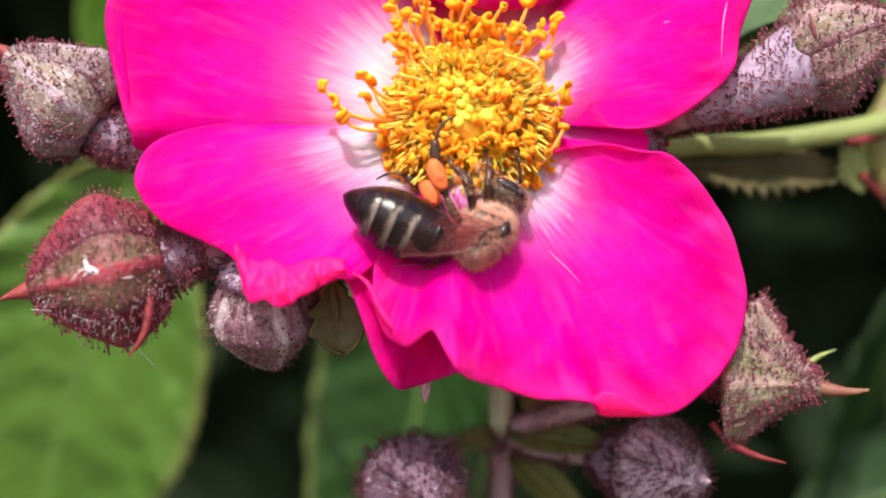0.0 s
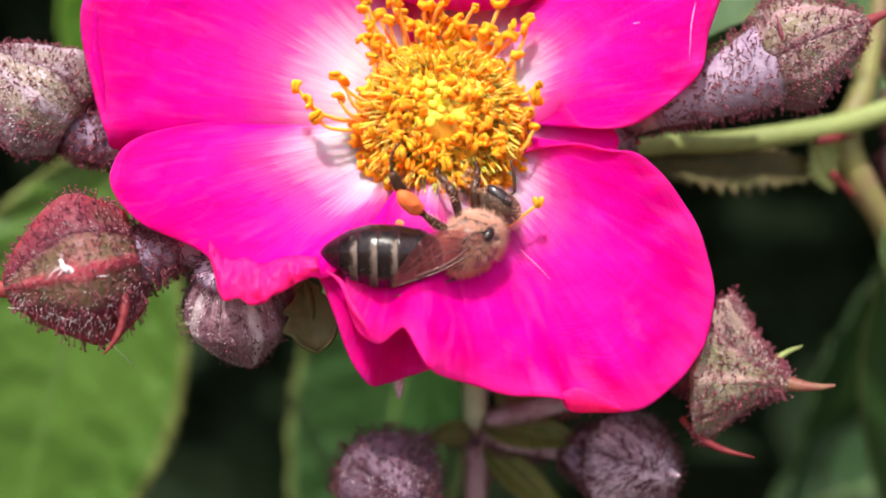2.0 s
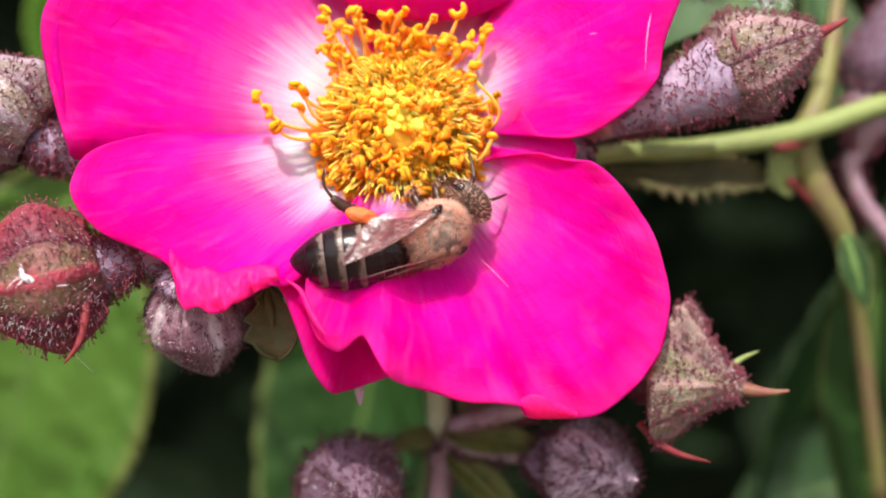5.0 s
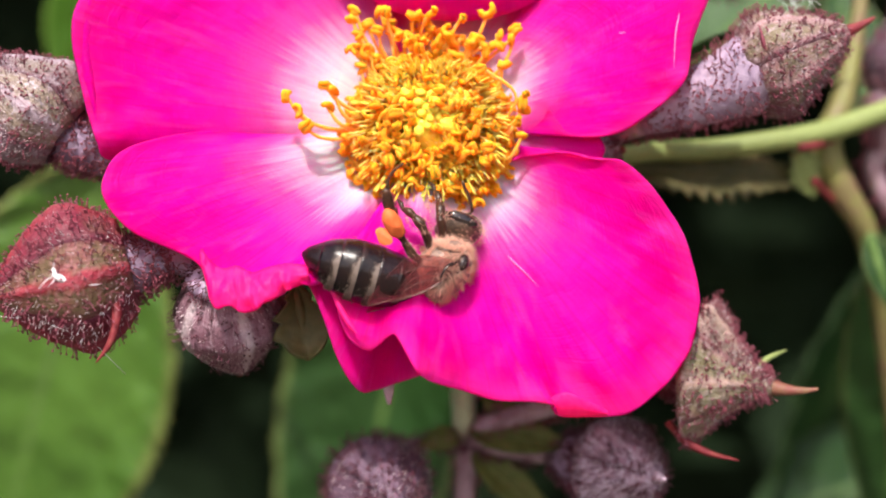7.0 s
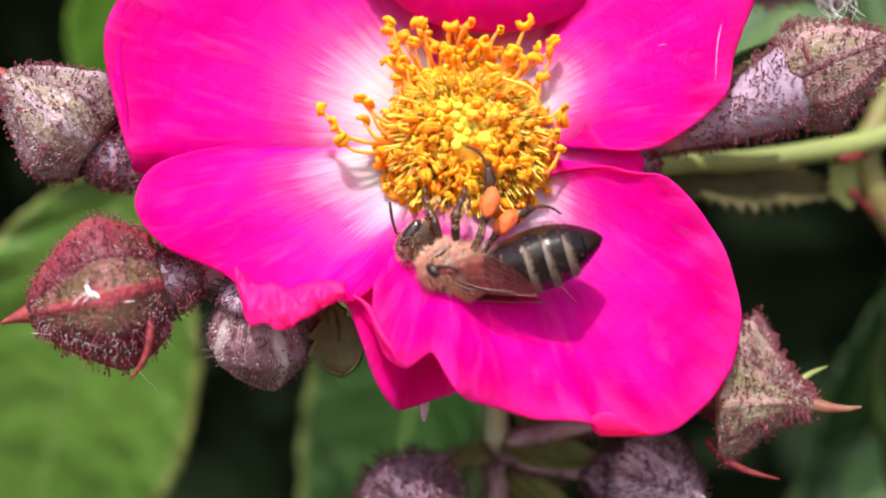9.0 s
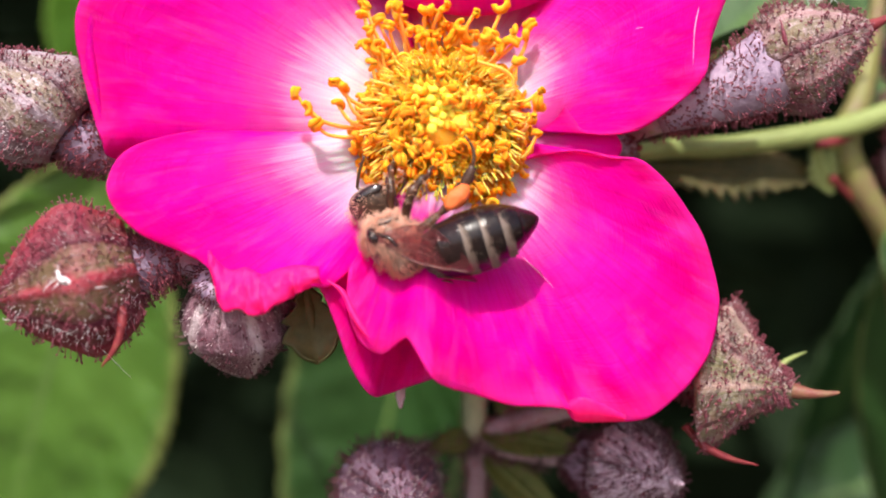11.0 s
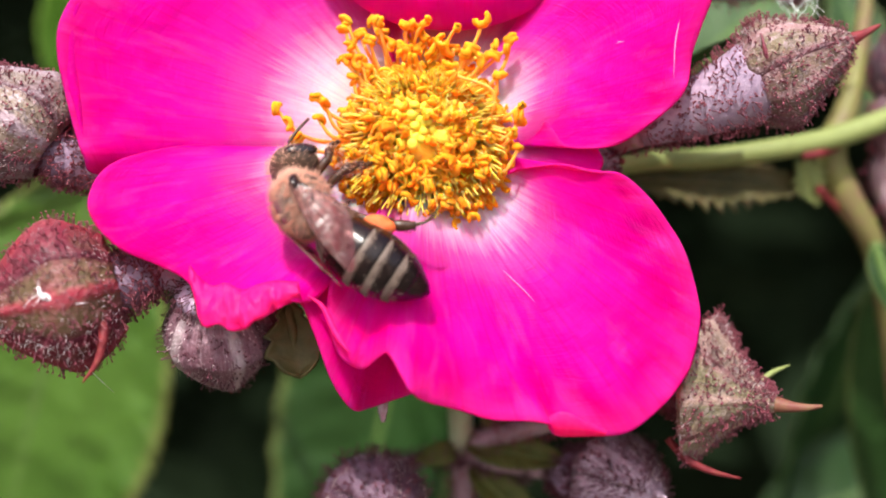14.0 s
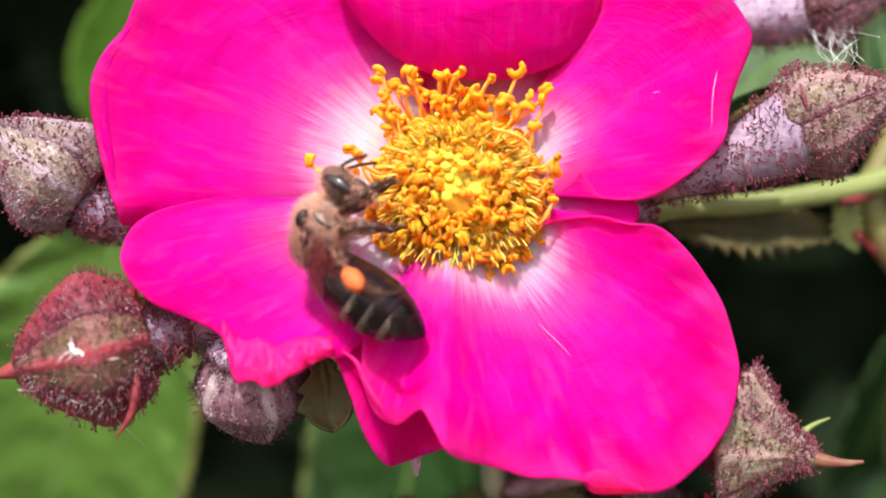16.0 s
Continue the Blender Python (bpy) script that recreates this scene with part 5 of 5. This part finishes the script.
def make_bee():
    bee = thing("honey_bee", (0, 0, 0), "dark striped honey bee with tan fur and orange pollen", "bee")
    bm = bmesh.new()
    ellipsoid(bm, (0, 0, 0), (2.0, 1.68, 1.62), 24, 16)
    ellipsoid(bm, (-1.4, 0, 0.35), (0.8, 1.3, 1.0), 18, 12)
    thorax = part("thorax", bm, THORAX, bee, "furry tan thorax")
    # thick fur all round, worn thin in the middle of the back
    def patchy(p):
        worn = max(0.0, 1 - math.hypot(p[0] - 0.2, p[1]) / 1.25) if p[2] > 0 else 0.33
        return noise.noise(Vector(p) * 2.3 + Vector((5, 0, 0))) + 0.35 * noise.noise(Vector(p) * 9) > -0.22 + 0.75 * worn

    
    fur(thorax, (0, 0, 0), (2.0, 1.68, 1.62), 12000, 0.58, FUZZ, 1, patchy, thick=0.018)
    fur(thorax, (-1.4, 0, 0.35), (0.8, 1.3, 1.0), 900, 0.45, FUZZ, 2, patchy)
    for s in (-1, 1):
        bm = bmesh.new()
        ellipsoid(bm, (0.55, s * 1.5, 0.85), (0.55, 0.26, 0.34), 12, 8, Matrix.Rotation(0.4, 4, "Y"))
        tube(bm, [(0.5, s * 1.55, 0.7), (-0.4, s * 1.72, 0.35), (-1.2, s * 1.6, 0.5)], (0.13, 0.1, 0.06), 6, 8)
        tube(bm, [(0.9, s * 1.5, 0.3), (0.4, s * 1.68, -0.3), (0.2, s * 1.5, -0.9)], (0.07, 0.09, 0.06), 6, 8)
        part("wing_base", bm, CHITIN, thorax, "glossy dark wing root")
    bm = bmesh.new()
    ellipsoid(bm, (2.8, 0, -0.55), (0.95, 1.7, 1.5), 22, 14, Matrix.Rotation(0.35, 4, "Y"))
    ellipsoid(bm, (3.2, 0, -1.35), (0.55, 0.75, 0.8), 14, 10)
    head = part("head", bm, HEAD_BROWN, bee, "dark brown head with tan hairs", origin=NECK)
    fur(head, (2.78, 0, -0.45), (0.95, 1.6, 1.5), 800, 0.4, FUZZ, 3, lay=(0.3, 0, 0.1), thick=0.016)
    for s in (-1, 1):
        bm = bmesh.new()
        ellipsoid(bm, (2.9, s * 1.42, -0.5), (0.42, 0.36, 1.0), 20, 14, Matrix.Rotation(s * 0.2, 4, "X"))
        part("eye", bm, EYE_BLACK, head, "glossy black eye")
        bm = bmesh.new()
        tube(bm, [(3.5, s * 0.35, -0.6), (3.9, s * 0.9, -0.1)], (0.1, 0.08), 7, 5)
        tube(bm, [(3.9, s * 0.9, -0.1), (4.5, s * 1.4, -0.6), (5.1, s * 1.9, -1.3)], (0.1, 0.11, 0.09), 7, 10)
        part("antenna", bm, LEG_SKIN, head)
    # abdomen: a core and six overlapping tergites
    def radius(s):
        return np.interp(s, (0, 0.06, 0.2, 0.4, 0.58, 0.75, 0.88, 0.96, 1.0), (0.4, 1.15, 1.75, 2.0, 1.98, 1.6, 1.0, 0.5, 0.05))

    def ring(s, grow):
        droop = -0.5 * max(0, s - 0.3) ** 1.5
        return [WAIST + Vector((-s * ABDOMEN_LENGTH, (radius(s) + grow) * math.cos(q), 0.92 * (radius(s) + grow) * math.sin(q) + droop)) for q in (2 * math.pi * k / 28 for k in range(28))]

    bm = bmesh.new()
    vs = grid(bm, [ring(i / 24, -0.08) for i in range(25)], closed=True)
    bm.faces.new(vs[0][::-1])
    bm.faces.new(vs[-1])
    abdomen = part("abdomen", bm, CHITIN, bee, "black abdomen with pale hair bands", origin=WAIST)
    cuts = (0.0, 0.17, 0.34, 0.5, 0.66, 0.82, 1.0)
    for k in range(6):
        a, b = cuts[k], cuts[k + 1] + (0.035 if k < 5 else 0)
        bm = bmesh.new()
        grid(bm, [ring(a + (b - a) * i / 10, 0.01 + 0.045 * (i / 10) ** 2) for i in range(11)] + [ring(b, 0.0)], closed=True)
        part("tergite", bm, BAND if 2 <= k <= 4 else CHITIN, abdomen)
    rng = np.random.default_rng(8)
    verts, faces = [], []
    for k in range(2, 5):
        for _ in range(320):
            s = cuts[k] + 0.035 + rng.uniform(0, 0.05)
            q = math.pi / 2 + rng.normal(0, 0.75)
            c = Vector(ring(s, 0.0)[0]) * 0 + WAIST + Vector((-s * ABDOMEN_LENGTH, 0, -0.5 * max(0, s - 0.3) ** 1.5))
            d = Vector((0, math.cos(q), 0.92 * math.sin(q)))
            p = c + d * (radius(s) + 0.02)
            n = (d * 0.12 + Vector((-1, 0, 0)) + Vector(rng.normal(0, 0.12, 3))).normalized()
            sd = n.orthogonal().normalized() * 0.02
            i = len(verts)
            verts += [p + sd, p - sd, p + n * rng.uniform(0.12, 0.28)]
            faces.append((i, i + 1, i + 2))
        for _ in range(60):
            s, q = rng.uniform(cuts[k], min(0.97, cuts[k + 1])), rng.uniform(0, 2 * math.pi)
            d = Vector((0, math.cos(q), 0.92 * math.sin(q)))
            p = WAIST + Vector((-s * ABDOMEN_LENGTH, 0, -0.5 * max(0, s - 0.3) ** 1.5)) + d * (radius(s) + 0.02)
            n = (d + Vector((-1, 0, 0)) + Vector(rng.normal(0, 0.3, 3))).normalized()
            sd = n.orthogonal().normalized() * 0.014
            i = len(verts)
            verts += [p + sd, p - sd, p + n * rng.uniform(0.15, 0.4)]
            faces.append((i, i + 1, i + 2))
    # tan hairs on the first segment
    for _ in range(700):
        s, q = rng.uniform(0.02, 0.2) * rng.uniform(0.5, 1), rng.uniform(0, 2 * math.pi)
        d = Vector((0, math.cos(q), 0.92 * math.sin(q)))
        p = WAIST + Vector((-s * ABDOMEN_LENGTH, 0, 0)) + d * (radius(s) + 0.02)
        n = (d * 0.7 + Vector((-1, 0, 0)) + Vector(rng.normal(0, 0.25, 3))).normalized()
        sd = n.orthogonal().normalized() * 0.018
        i = len(verts)
        verts += [p + sd, p - sd, p + n * rng.uniform(0.25, 0.5)]
        faces.append((i, i + 1, i + 2))
    band = loose("band_fur", verts, faces, PALE_FUR, bee, kind="stuff")
    band.parent = abdomen
    band.location = -WAIST * MM
    # wings
    wings = []
    for s in (-1, 1):
        for name, root, tip, wide, lift in (("forewing", (0.5, s * 1.45, 1.2), (-5.8, s * 0.7, 2.35), 2.5, 0.0), ("hindwing", (-0.5, s * 1.5, 0.9), (-4.4, s * 1.0, 1.95), 1.7, -0.12)):
            root, tip = Vector(root), Vector(tip)
            ax = tip - root
            out = Vector((0, s * 0.62, -0.78)).normalized()
            rows = []
            for i in range(19):
                u = i / 18
                half = wide * (math.sin(math.pi * u ** 0.75 * 0.93 + 0.12) ** 0.7) * (0.25 + 0.75 * min(1, u * 1.7))
                row = []
                for j in range(9):
                    v = j / 8
                    p = root + ax * u + out * (half * (v - 0.15)) + Vector((0, 0, 0.1 * math.sin(u * 5 + v * 3) + lift))
                    row.append(p)
                rows.append(row)
            bm = bmesh.new()
            grid(bm, rows)
            wing = part(name, bm, WING, bee, "clear wing tinted red for the light off the petals", origin=root)
            wings.append(wing)
            bm = bmesh.new()
            for j, r in ((0, 0.05), (3, 0.022), (5, 0.02), (8, 0.012)):
                tube(bm, [row[j] for row in rows[:16 if j in (3, 5) else 19]], (r * 1.3, r, r * 0.5), 5)
            for i in (6, 9, 12, 14):
                tube(bm, [rows[i][j] for j in range(0, 8)], (0.018, 0.014), 4)
            part("venation", bm, VEIN, wing)
    # legs
    legs = []
    for s in (-1, 1):
        for kind, pts, rr in (("foreleg", [(1.1, s * 0.8, -1.2), (1.7, s * 1.7, -2.0), (2.6, s * 1.5, -2.8), (3.1, s * 1.1, -3.5), (3.4, s * 0.9, -4.1)], (0.34, 0.38, 0.3, 0.18, 0.1)),
                              ("middle_leg", [(0.0, s * 1.0, -1.3), (0.3, s * 2.0, -2.1), (0.5, s * 2.2, -3.1), (0.5, s * 2.0, -4.0), (0.8, s * 1.8, -4.6)], (0.34, 0.42, 0.34, 0.2, 0.1))):
            P3 = [Vector(p) for p in pts]
            rr = [r * 0.8 for r in rr]
            bm = bmesh.new()
            for a, b, r0, r1 in ((0, 1, rr[0], rr[1] * 0.8), (1, 2, rr[1], rr[2] * 0.8), (2, 3, rr[2], rr[3] * 0.8), (3, 4, rr[3], rr[4])):
                mid = P3[a].lerp(P3[b], 0.5) + Vector((0.05, s * 0.06, 0.03))
                tube(bm, [P3[a], mid, P3[b]], (r0 * 0.7, max(r0, r1) * 1.05, r1), 8, 8)
                ellipsoid(bm, P3[b], (r1 * 0.95,) * 3, 8, 6)
            leg = part(kind, bm, LEG_SKIN, bee, origin=P3[0])
            legs.append(leg)
            fur(leg, P3[1].lerp(P3[2], 0.5), (0.45, 0.4, 0.9), 120, 0.3, FUZZ, 30 + s)
    # hind legs: along their own x from the hip, the foot curling towards y
    hinds = []
    for s in (-1, 1):
        hip = Vector((-1.0, s * 1.0, -1.2))
        at = lambda x, y, z=0.0: hip + Vector((x, y, -s * z))
        bm = bmesh.new()
        for pts, rr in (([at(0, 0), at(0.8, -0.22), at(1.6, -0.25)], (0.2, 0.3, 0.2)),
                        ([at(1.55, -0.25), at(2.6, -0.3), at(3.75, -0.1)], (0.16, 0.36, 0.42)),
                        ([at(3.7, -0.1), at(4.3, 0.02), at(5.0, 0.3)], (0.3, 0.36, 0.24)),
                        ([at(4.95, 0.3), at(5.5, 0.72), at(5.8, 1.25), at(5.9, 1.9)], (0.12, 0.1, 0.1, 0.06))):
            tube(bm, pts, rr, 9, 9)
        for v in bm.verts:
            v.co.z = hip.z + (v.co.z - hip.z) * 0.62
        leg = part("hind_leg", bm, LEG_SKIN, bee, "dark brown hind leg with a pollen basket", origin=hip)
        hinds.append((s, leg))
        bm = bmesh.new()
        ellipsoid(bm, at(3.0, -0.32, 0.28), (0.98, 0.56, 0.5), 22, 16)
        for v in bm.verts:
            v.co += v.normal * (0.12 * noise.noise(v.co * 2) + 0.04 * noise.noise(v.co * 7))
        part("pollen_load", bm, POLLEN, leg, "orange lump of pollen")
        fur(leg, at(4.3, 0.05), (0.75, 0.34, 0.22), 160, 0.22, LEG_SKIN, 40 + s, lay=(0.5, 0, 0), thick=0.018)
        fur(leg, at(0.9, -0.2), (0.8, 0.26, 0.2), 110, 0.3, FUZZ, 44 + s, lay=(0.2, 0, 0), thick=0.018)
    return bee, head, abdomen, wings, hinds


bee, head, abdomen, wings, hinds = make_bee()


def turned(w, x, y, z, px, py, pz):
    """A pose from a turn (quaternion) and a place in millimetres."""
    return Matrix.LocRotScale((px * MM, py * MM, pz * MM), Quaternion((w, x, y, z)), None)


def motions():
    """Seconds, place in millimetres at the flower's height, turn; then the abdomen's bend on the thorax."""
    body = [
        (0, 0.04, 1.40, 0.53, 0.1613, 0.9160, 0.1614, 0.3299),
        (0.5, -0.72, 1.40, 1.11, 0.1525, 0.9270, 0.1034, 0.3267),
        (1, 0.18, 1.40, 0.35, 0.1364, 0.9035, 0.0529, 0.4029),
        (1.5, 0.25, 1.40, -0.15, 0.1896, 0.9301, 0.0784, 0.3046),
        (2, 1.07, 1.40, 0.01, 0.2366, 0.9140, 0.0849, 0.3186),
        (2.5, 0.80, 1.40, 0.60, 0.2145, 0.9152, 0.1231, 0.3182),
        (3, 1.09, 1.20, 1.59, 0.3914, 0.8740, 0.0851, 0.2750),
        (3.5, 1.52, 0.80, 2.93, 0.5931, 0.7443, -0.0979, 0.2908),
        (3.7, 1.71, 0.80, 2.42, 0.5982, 0.7445, -0.0725, 0.2874),
        (4.7, 1.54, 1.00, 1.13, 0.5463, 0.7772, -0.1250, 0.2862),
        (5.8, 1.20, 1.20, 0.65, 0.4704, 0.8225, 0.0197, 0.3191),
        (6, 1.07, 1.20, 0.12, 0.2361, 0.9016, 0.1105, 0.3451),
        (6.5, 0.45, 1.40, -0.40, 0.1572, 0.8836, 0.1037, 0.4288),
        (7, 0.04, 1.40, -1.17, 0.1449, 0.8939, 0.1333, 0.4026),
        (7.3, -0.09, 1.40, -1.91, 0.1254, 0.8730, 0.1357, 0.4514),
        (7.4, -0.43, 0.20, -1.47, 0.1399, 0.8928, 0.3924, 0.1711),
        (7.5, -0.61, -0.10, -1.18, 0.0766, 0.8079, 0.5832, -0.0357),
        (7.7, -0.01, -0.10, -1.31, 0.0112, -0.7243, -0.6892, 0.0176),
        (8, -0.58, 1.00, -0.68, 0.0267, 0.2747, 0.9437, -0.1823),
        (8.3, 0.13, 1.20, -0.32, 0.0211, -0.2047, -0.9575, 0.2022),
        (8.5, -0.19, 1.20, -0.57, 0.0398, -0.1778, -0.9644, 0.1919),
        (9, -1.71, 1.20, -0.21, 0.1863, -0.1264, -0.9625, 0.1515),
        (9.5, -0.83, 1.20, -0.32, 0.1801, -0.1384, -0.9592, 0.1685),
        (9.7, -0.65, 1.20, -0.88, 0.1617, -0.1541, -0.9576, 0.1822),
        (10.8, -3.11, 1.20, 0.19, 0.3269, -0.1338, -0.9192, 0.1743),
        (11.8, -5.22, 1.20, 1.27, 0.4228, -0.1397, -0.8753, 0.1885),
        (12, -4.66, 1.20, 1.04, 0.4662, -0.1273, -0.8572, 0.1780),
        (12.5, -6.13, 1.20, 1.33, 0.5246, -0.1255, -0.8195, 0.1937),
        (13, -6.03, 1.00, 2.04, 0.4887, -0.0986, -0.8330, 0.2400),
        (13.5, -6.20, 0.10, 3.73, 0.3885, -0.0583, -0.8158, 0.4245),
        (14, -7.85, 0.00, 3.66, 0.5102, 0.0016, -0.7596, 0.4034),
        (14.5, -8.10, -0.20, 5.01, 0.5024, 0.0613, -0.6773, 0.5339),
        (15, -9.32, -0.10, 3.76, 0.5887, 0.0562, -0.7000, 0.4005),
        (15.5, -9.00, 0.00, 4.60, 0.6987, -0.0490, -0.7119, 0.0516),
        (16, -8.75, 0.00, 5.25, 0.7496, -0.0273, -0.6609, -0.0241),
    ]
    walk(bee, [(t, turned(w, x, y, z, px, py, pz + HEIGHT * 1000)) for t, px, py, pz, w, x, y, z in body])
    bend = [
        (0, 0.8580, -0.0000, -0.5136, -0.0117),
        (0.5, 0.8709, -0.0000, -0.4894, -0.0457),
        (1, 0.8967, -0.0000, -0.4406, -0.0434),
        (1.5, 0.9193, -0.0000, -0.3909, -0.0453),
        (2, 0.9487, -0.0000, -0.3160, -0.0113),
        (2.5, 0.8971, -0.0000, -0.4400, -0.0402),
        (3, 0.9594, -0.0000, -0.2771, -0.0535),
        (3.5, 0.9865, -0.0000, -0.1162, -0.1155),
        (3.7, 0.9866, -0.0000, -0.1304, -0.0982),
        (4.7, 0.9688, -0.0000, -0.1239, -0.2147),
        (5.8, 0.9617, -0.0000, -0.2498, -0.1130),
        (6, 0.9460, 0.0000, -0.3233, 0.0219),
        (6.5, 0.9013, -0.0000, -0.4315, -0.0392),
        (7, 0.8636, -0.0000, -0.5023, -0.0440),
        (7.3, 0.9012, -0.0000, -0.3763, -0.2148),
        (7.4, 0.9211, -0.0000, -0.3707, -0.1187),
        (7.5, 0.9066, 0.0000, -0.4220, 0.0031),
        (7.7, 0.8632, 0.0000, -0.4277, 0.2683),
        (8, 0.8300, 0.0000, -0.3811, 0.4072),
        (8.3, 0.9318, 0.0000, -0.3631, 0.0005),
        (8.5, 0.8774, 0.0000, -0.4708, 0.0918),
        (9, 0.9506, 0.0000, -0.3103, 0.0093),
        (9.5, 0.9433, 0.0000, -0.3316, 0.0121),
        (9.7, 0.9475, 0.0000, -0.3196, 0.0104),
        (10.8, 0.8848, 0.0000, -0.4656, 0.0177),
        (11.8, 0.8500, 0.0000, -0.5258, 0.0310),
        (12, 0.8352, 0.0000, -0.5486, 0.0373),
        (12.5, 0.8440, 0.0000, -0.5361, 0.0188),
        (13, 0.9215, -0.0000, -0.3880, -0.0144),
        (13.5, 0.9731, -0.0000, -0.2255, -0.0466),
        (14, 0.9591, 0.0000, -0.2823, 0.0200),
        (14.5, 0.9493, 0.0000, -0.2863, 0.1299),
        (15, 0.9249, 0.0000, -0.3540, 0.1388),
        (15.5, 0.8854, -0.0000, -0.4648, -0.0093),
        (16, 0.8673, -0.0000, -0.4977, -0.0135),
    ]
    nod = [
        (0, 0.9790, 0.0000, 0.2024, -0.0226),
        (0.5, 0.9813, 0.0000, 0.1926, -0.0049),
        (1, 0.9845, 0.0000, 0.1755, -0.0001),
        (1.5, 0.9870, -0.0000, 0.1606, 0.0002),
        (2, 0.9907, 0.0000, 0.1352, -0.0126),
        (2.5, 0.9834, 0.0000, 0.1813, -0.0049),
        (3, 0.9920, -0.0000, 0.1262, 0.0066),
        (3.5, 0.9972, -0.0000, 0.0611, 0.0420),
        (3.7, 0.9971, -0.0000, 0.0681, 0.0348),
        (4.7, 0.9949, -0.0000, 0.0607, 0.0800),
        (5.8, 0.9926, -0.0000, 0.1165, 0.0330),
        (6, 0.9900, 0.0000, 0.1386, -0.0277),
        (6.5, 0.9842, 0.0000, 0.1756, -0.0236),
        (7, 0.9794, 0.0000, 0.2005, -0.0238),
        (7.3, 0.9827, 0.0000, 0.1803, -0.0435),
        (7.4, 0.9733, 0.0000, 0.2130, -0.0852),
        (7.5, 0.9688, 0.0000, 0.2404, -0.0602),
        (7.7, 0.9665, 0.0000, 0.2160, -0.1383),
        (8, 0.9714, 0.0000, 0.2325, -0.0474),
        (8.3, 0.9878, -0.0000, 0.1542, 0.0214),
        (8.5, 0.9813, 0.0000, 0.1919, -0.0134),
        (9, 0.9906, -0.0000, 0.1332, 0.0306),
        (9.5, 0.9894, -0.0000, 0.1423, 0.0282),
        (9.7, 0.9897, -0.0000, 0.1396, 0.0323),
        (10.8, 0.9823, -0.0000, 0.1867, 0.0169),
        (11.8, 0.9779, -0.0000, 0.2089, 0.0131),
        (12, 0.9765, -0.0000, 0.2153, 0.0107),
        (12.5, 0.9769, -0.0000, 0.2132, 0.0162),
        (13, 0.9864, -0.0000, 0.1619, 0.0280),
        (13.5, 0.9935, -0.0000, 0.1087, 0.0331),
        (14, 0.9916, -0.0000, 0.1293, 0.0077),
        (14.5, 0.9900, 0.0000, 0.1360, -0.0379),
        (15, 0.9872, 0.0000, 0.1555, -0.0353),
        (15.5, 0.9836, -0.0000, 0.1787, 0.0235),
        (16, 0.9817, -0.0000, 0.1899, 0.0139),
    ]
    walk(head, [(t, turned(w, x, y, z, *NECK)) for t, w, x, y, z in nod])
    still = Quaternion()
    for wing in wings:
        root = HOME[wing]
        walk(wing, [(t, turned(*still.slerp(Quaternion((w, x, y, z)), 0.6), *root)) for t, w, x, y, z in bend])
    # hind legs: seconds, the heading of the left and of the right leg in degrees over the flower's face, their lean to the front
    paddle = [
        (0, 111, 126, 0.0), (0.5, 121, 140, 0.0), (1, 143, 158, 0.0), (1.5, 150, 172, 0.3), (2, 138, 165, 0.5), (2.5, 142, 165, 0.4),
        (3, 155, 168, 0.4), (3.5, 172, 180, 0.3), (3.7, 172, 180, 0.3), (4.7, 165, 178, 0.2), (5.8, 165, 180, 0.0), (6, 165, 180, 0.0), (6.5, 160, 171, 0.2),
        (7, 118, 140, 0.4), (7.3, 115, 150, 0.1), (7.4, 98, 138, 0.1), (7.5, 80, 124, 0.0), (7.7, 66, 112, 0.0), (8, 55, 103, 0.0), (8.3, 55, 92, 0.0),
        (8.5, 55, 84, 0.0), (9, 48, 76, 0.0), (9.5, 42, 67, 0.0), (9.7, 40, 66, 0.0), (10.8, 25, 48, 0.0), (11.8, 20, 36, 0.0), (12, 18, 35, 0.0),
        (12.5, 12, 26, 0.1), (13, -4, 10, 0.2), (13.5, -30, -18, 0.1), (14, -30, -19, 0.0), (14.5, -14, 2, 0.2), (15, -10, 7, 0.2), (15.5, -55, -50, 0.8), (16, -60, -45, 0.9),
    ]
    for s, leg in hinds:
        rows = []
        for (t, left, right, lean), (_, _, _, _, w, x, y, z) in zip(paddle, body):
            g = radians(left if s > 0 else right)
            # the leg on the far side leans back
            lean = lean if (s > 0) == (t < 7.6) else -0.3
            along = Vector((math.cos(g), -lean, math.sin(g))).normalized()
            curl = Vector((-math.sin(g), 0, math.cos(g))) * -s
            off = along.cross(curl).normalized()
            m = Matrix((along, off.cross(along), off)).transposed()
            q = Quaternion((w, x, y, z)).inverted() @ m.to_quaternion()
            rows.append((t, turned(*q, *HOME[leg])))
        walk(leg, rows)
    # the stamen that the bee holds down for a while
    root = HOME[loose_stamen] - HOME[rose]
    swing = [(0.0, -125), (1.0, -125), (1.2, -95), (1.4, -40), (1.6, -8), (1.8, 0), (3.0, 0), (3.25, -60), (3.5, -110), (4.8, -110), (5.3, -50), (5.8, 0), (6.55, 0), (6.75, -55), (7.0, -110), (7.3, -125), (16.0, -125)]
    walk(loose_stamen, [(t, turned(*Quaternion((0, 1, 0), radians(g)), *root)) for t, g in swing])
    walk(abdomen, [(t, turned(w, x, y, z, *WAIST)) for t, w, x, y, z in bend])


motions()
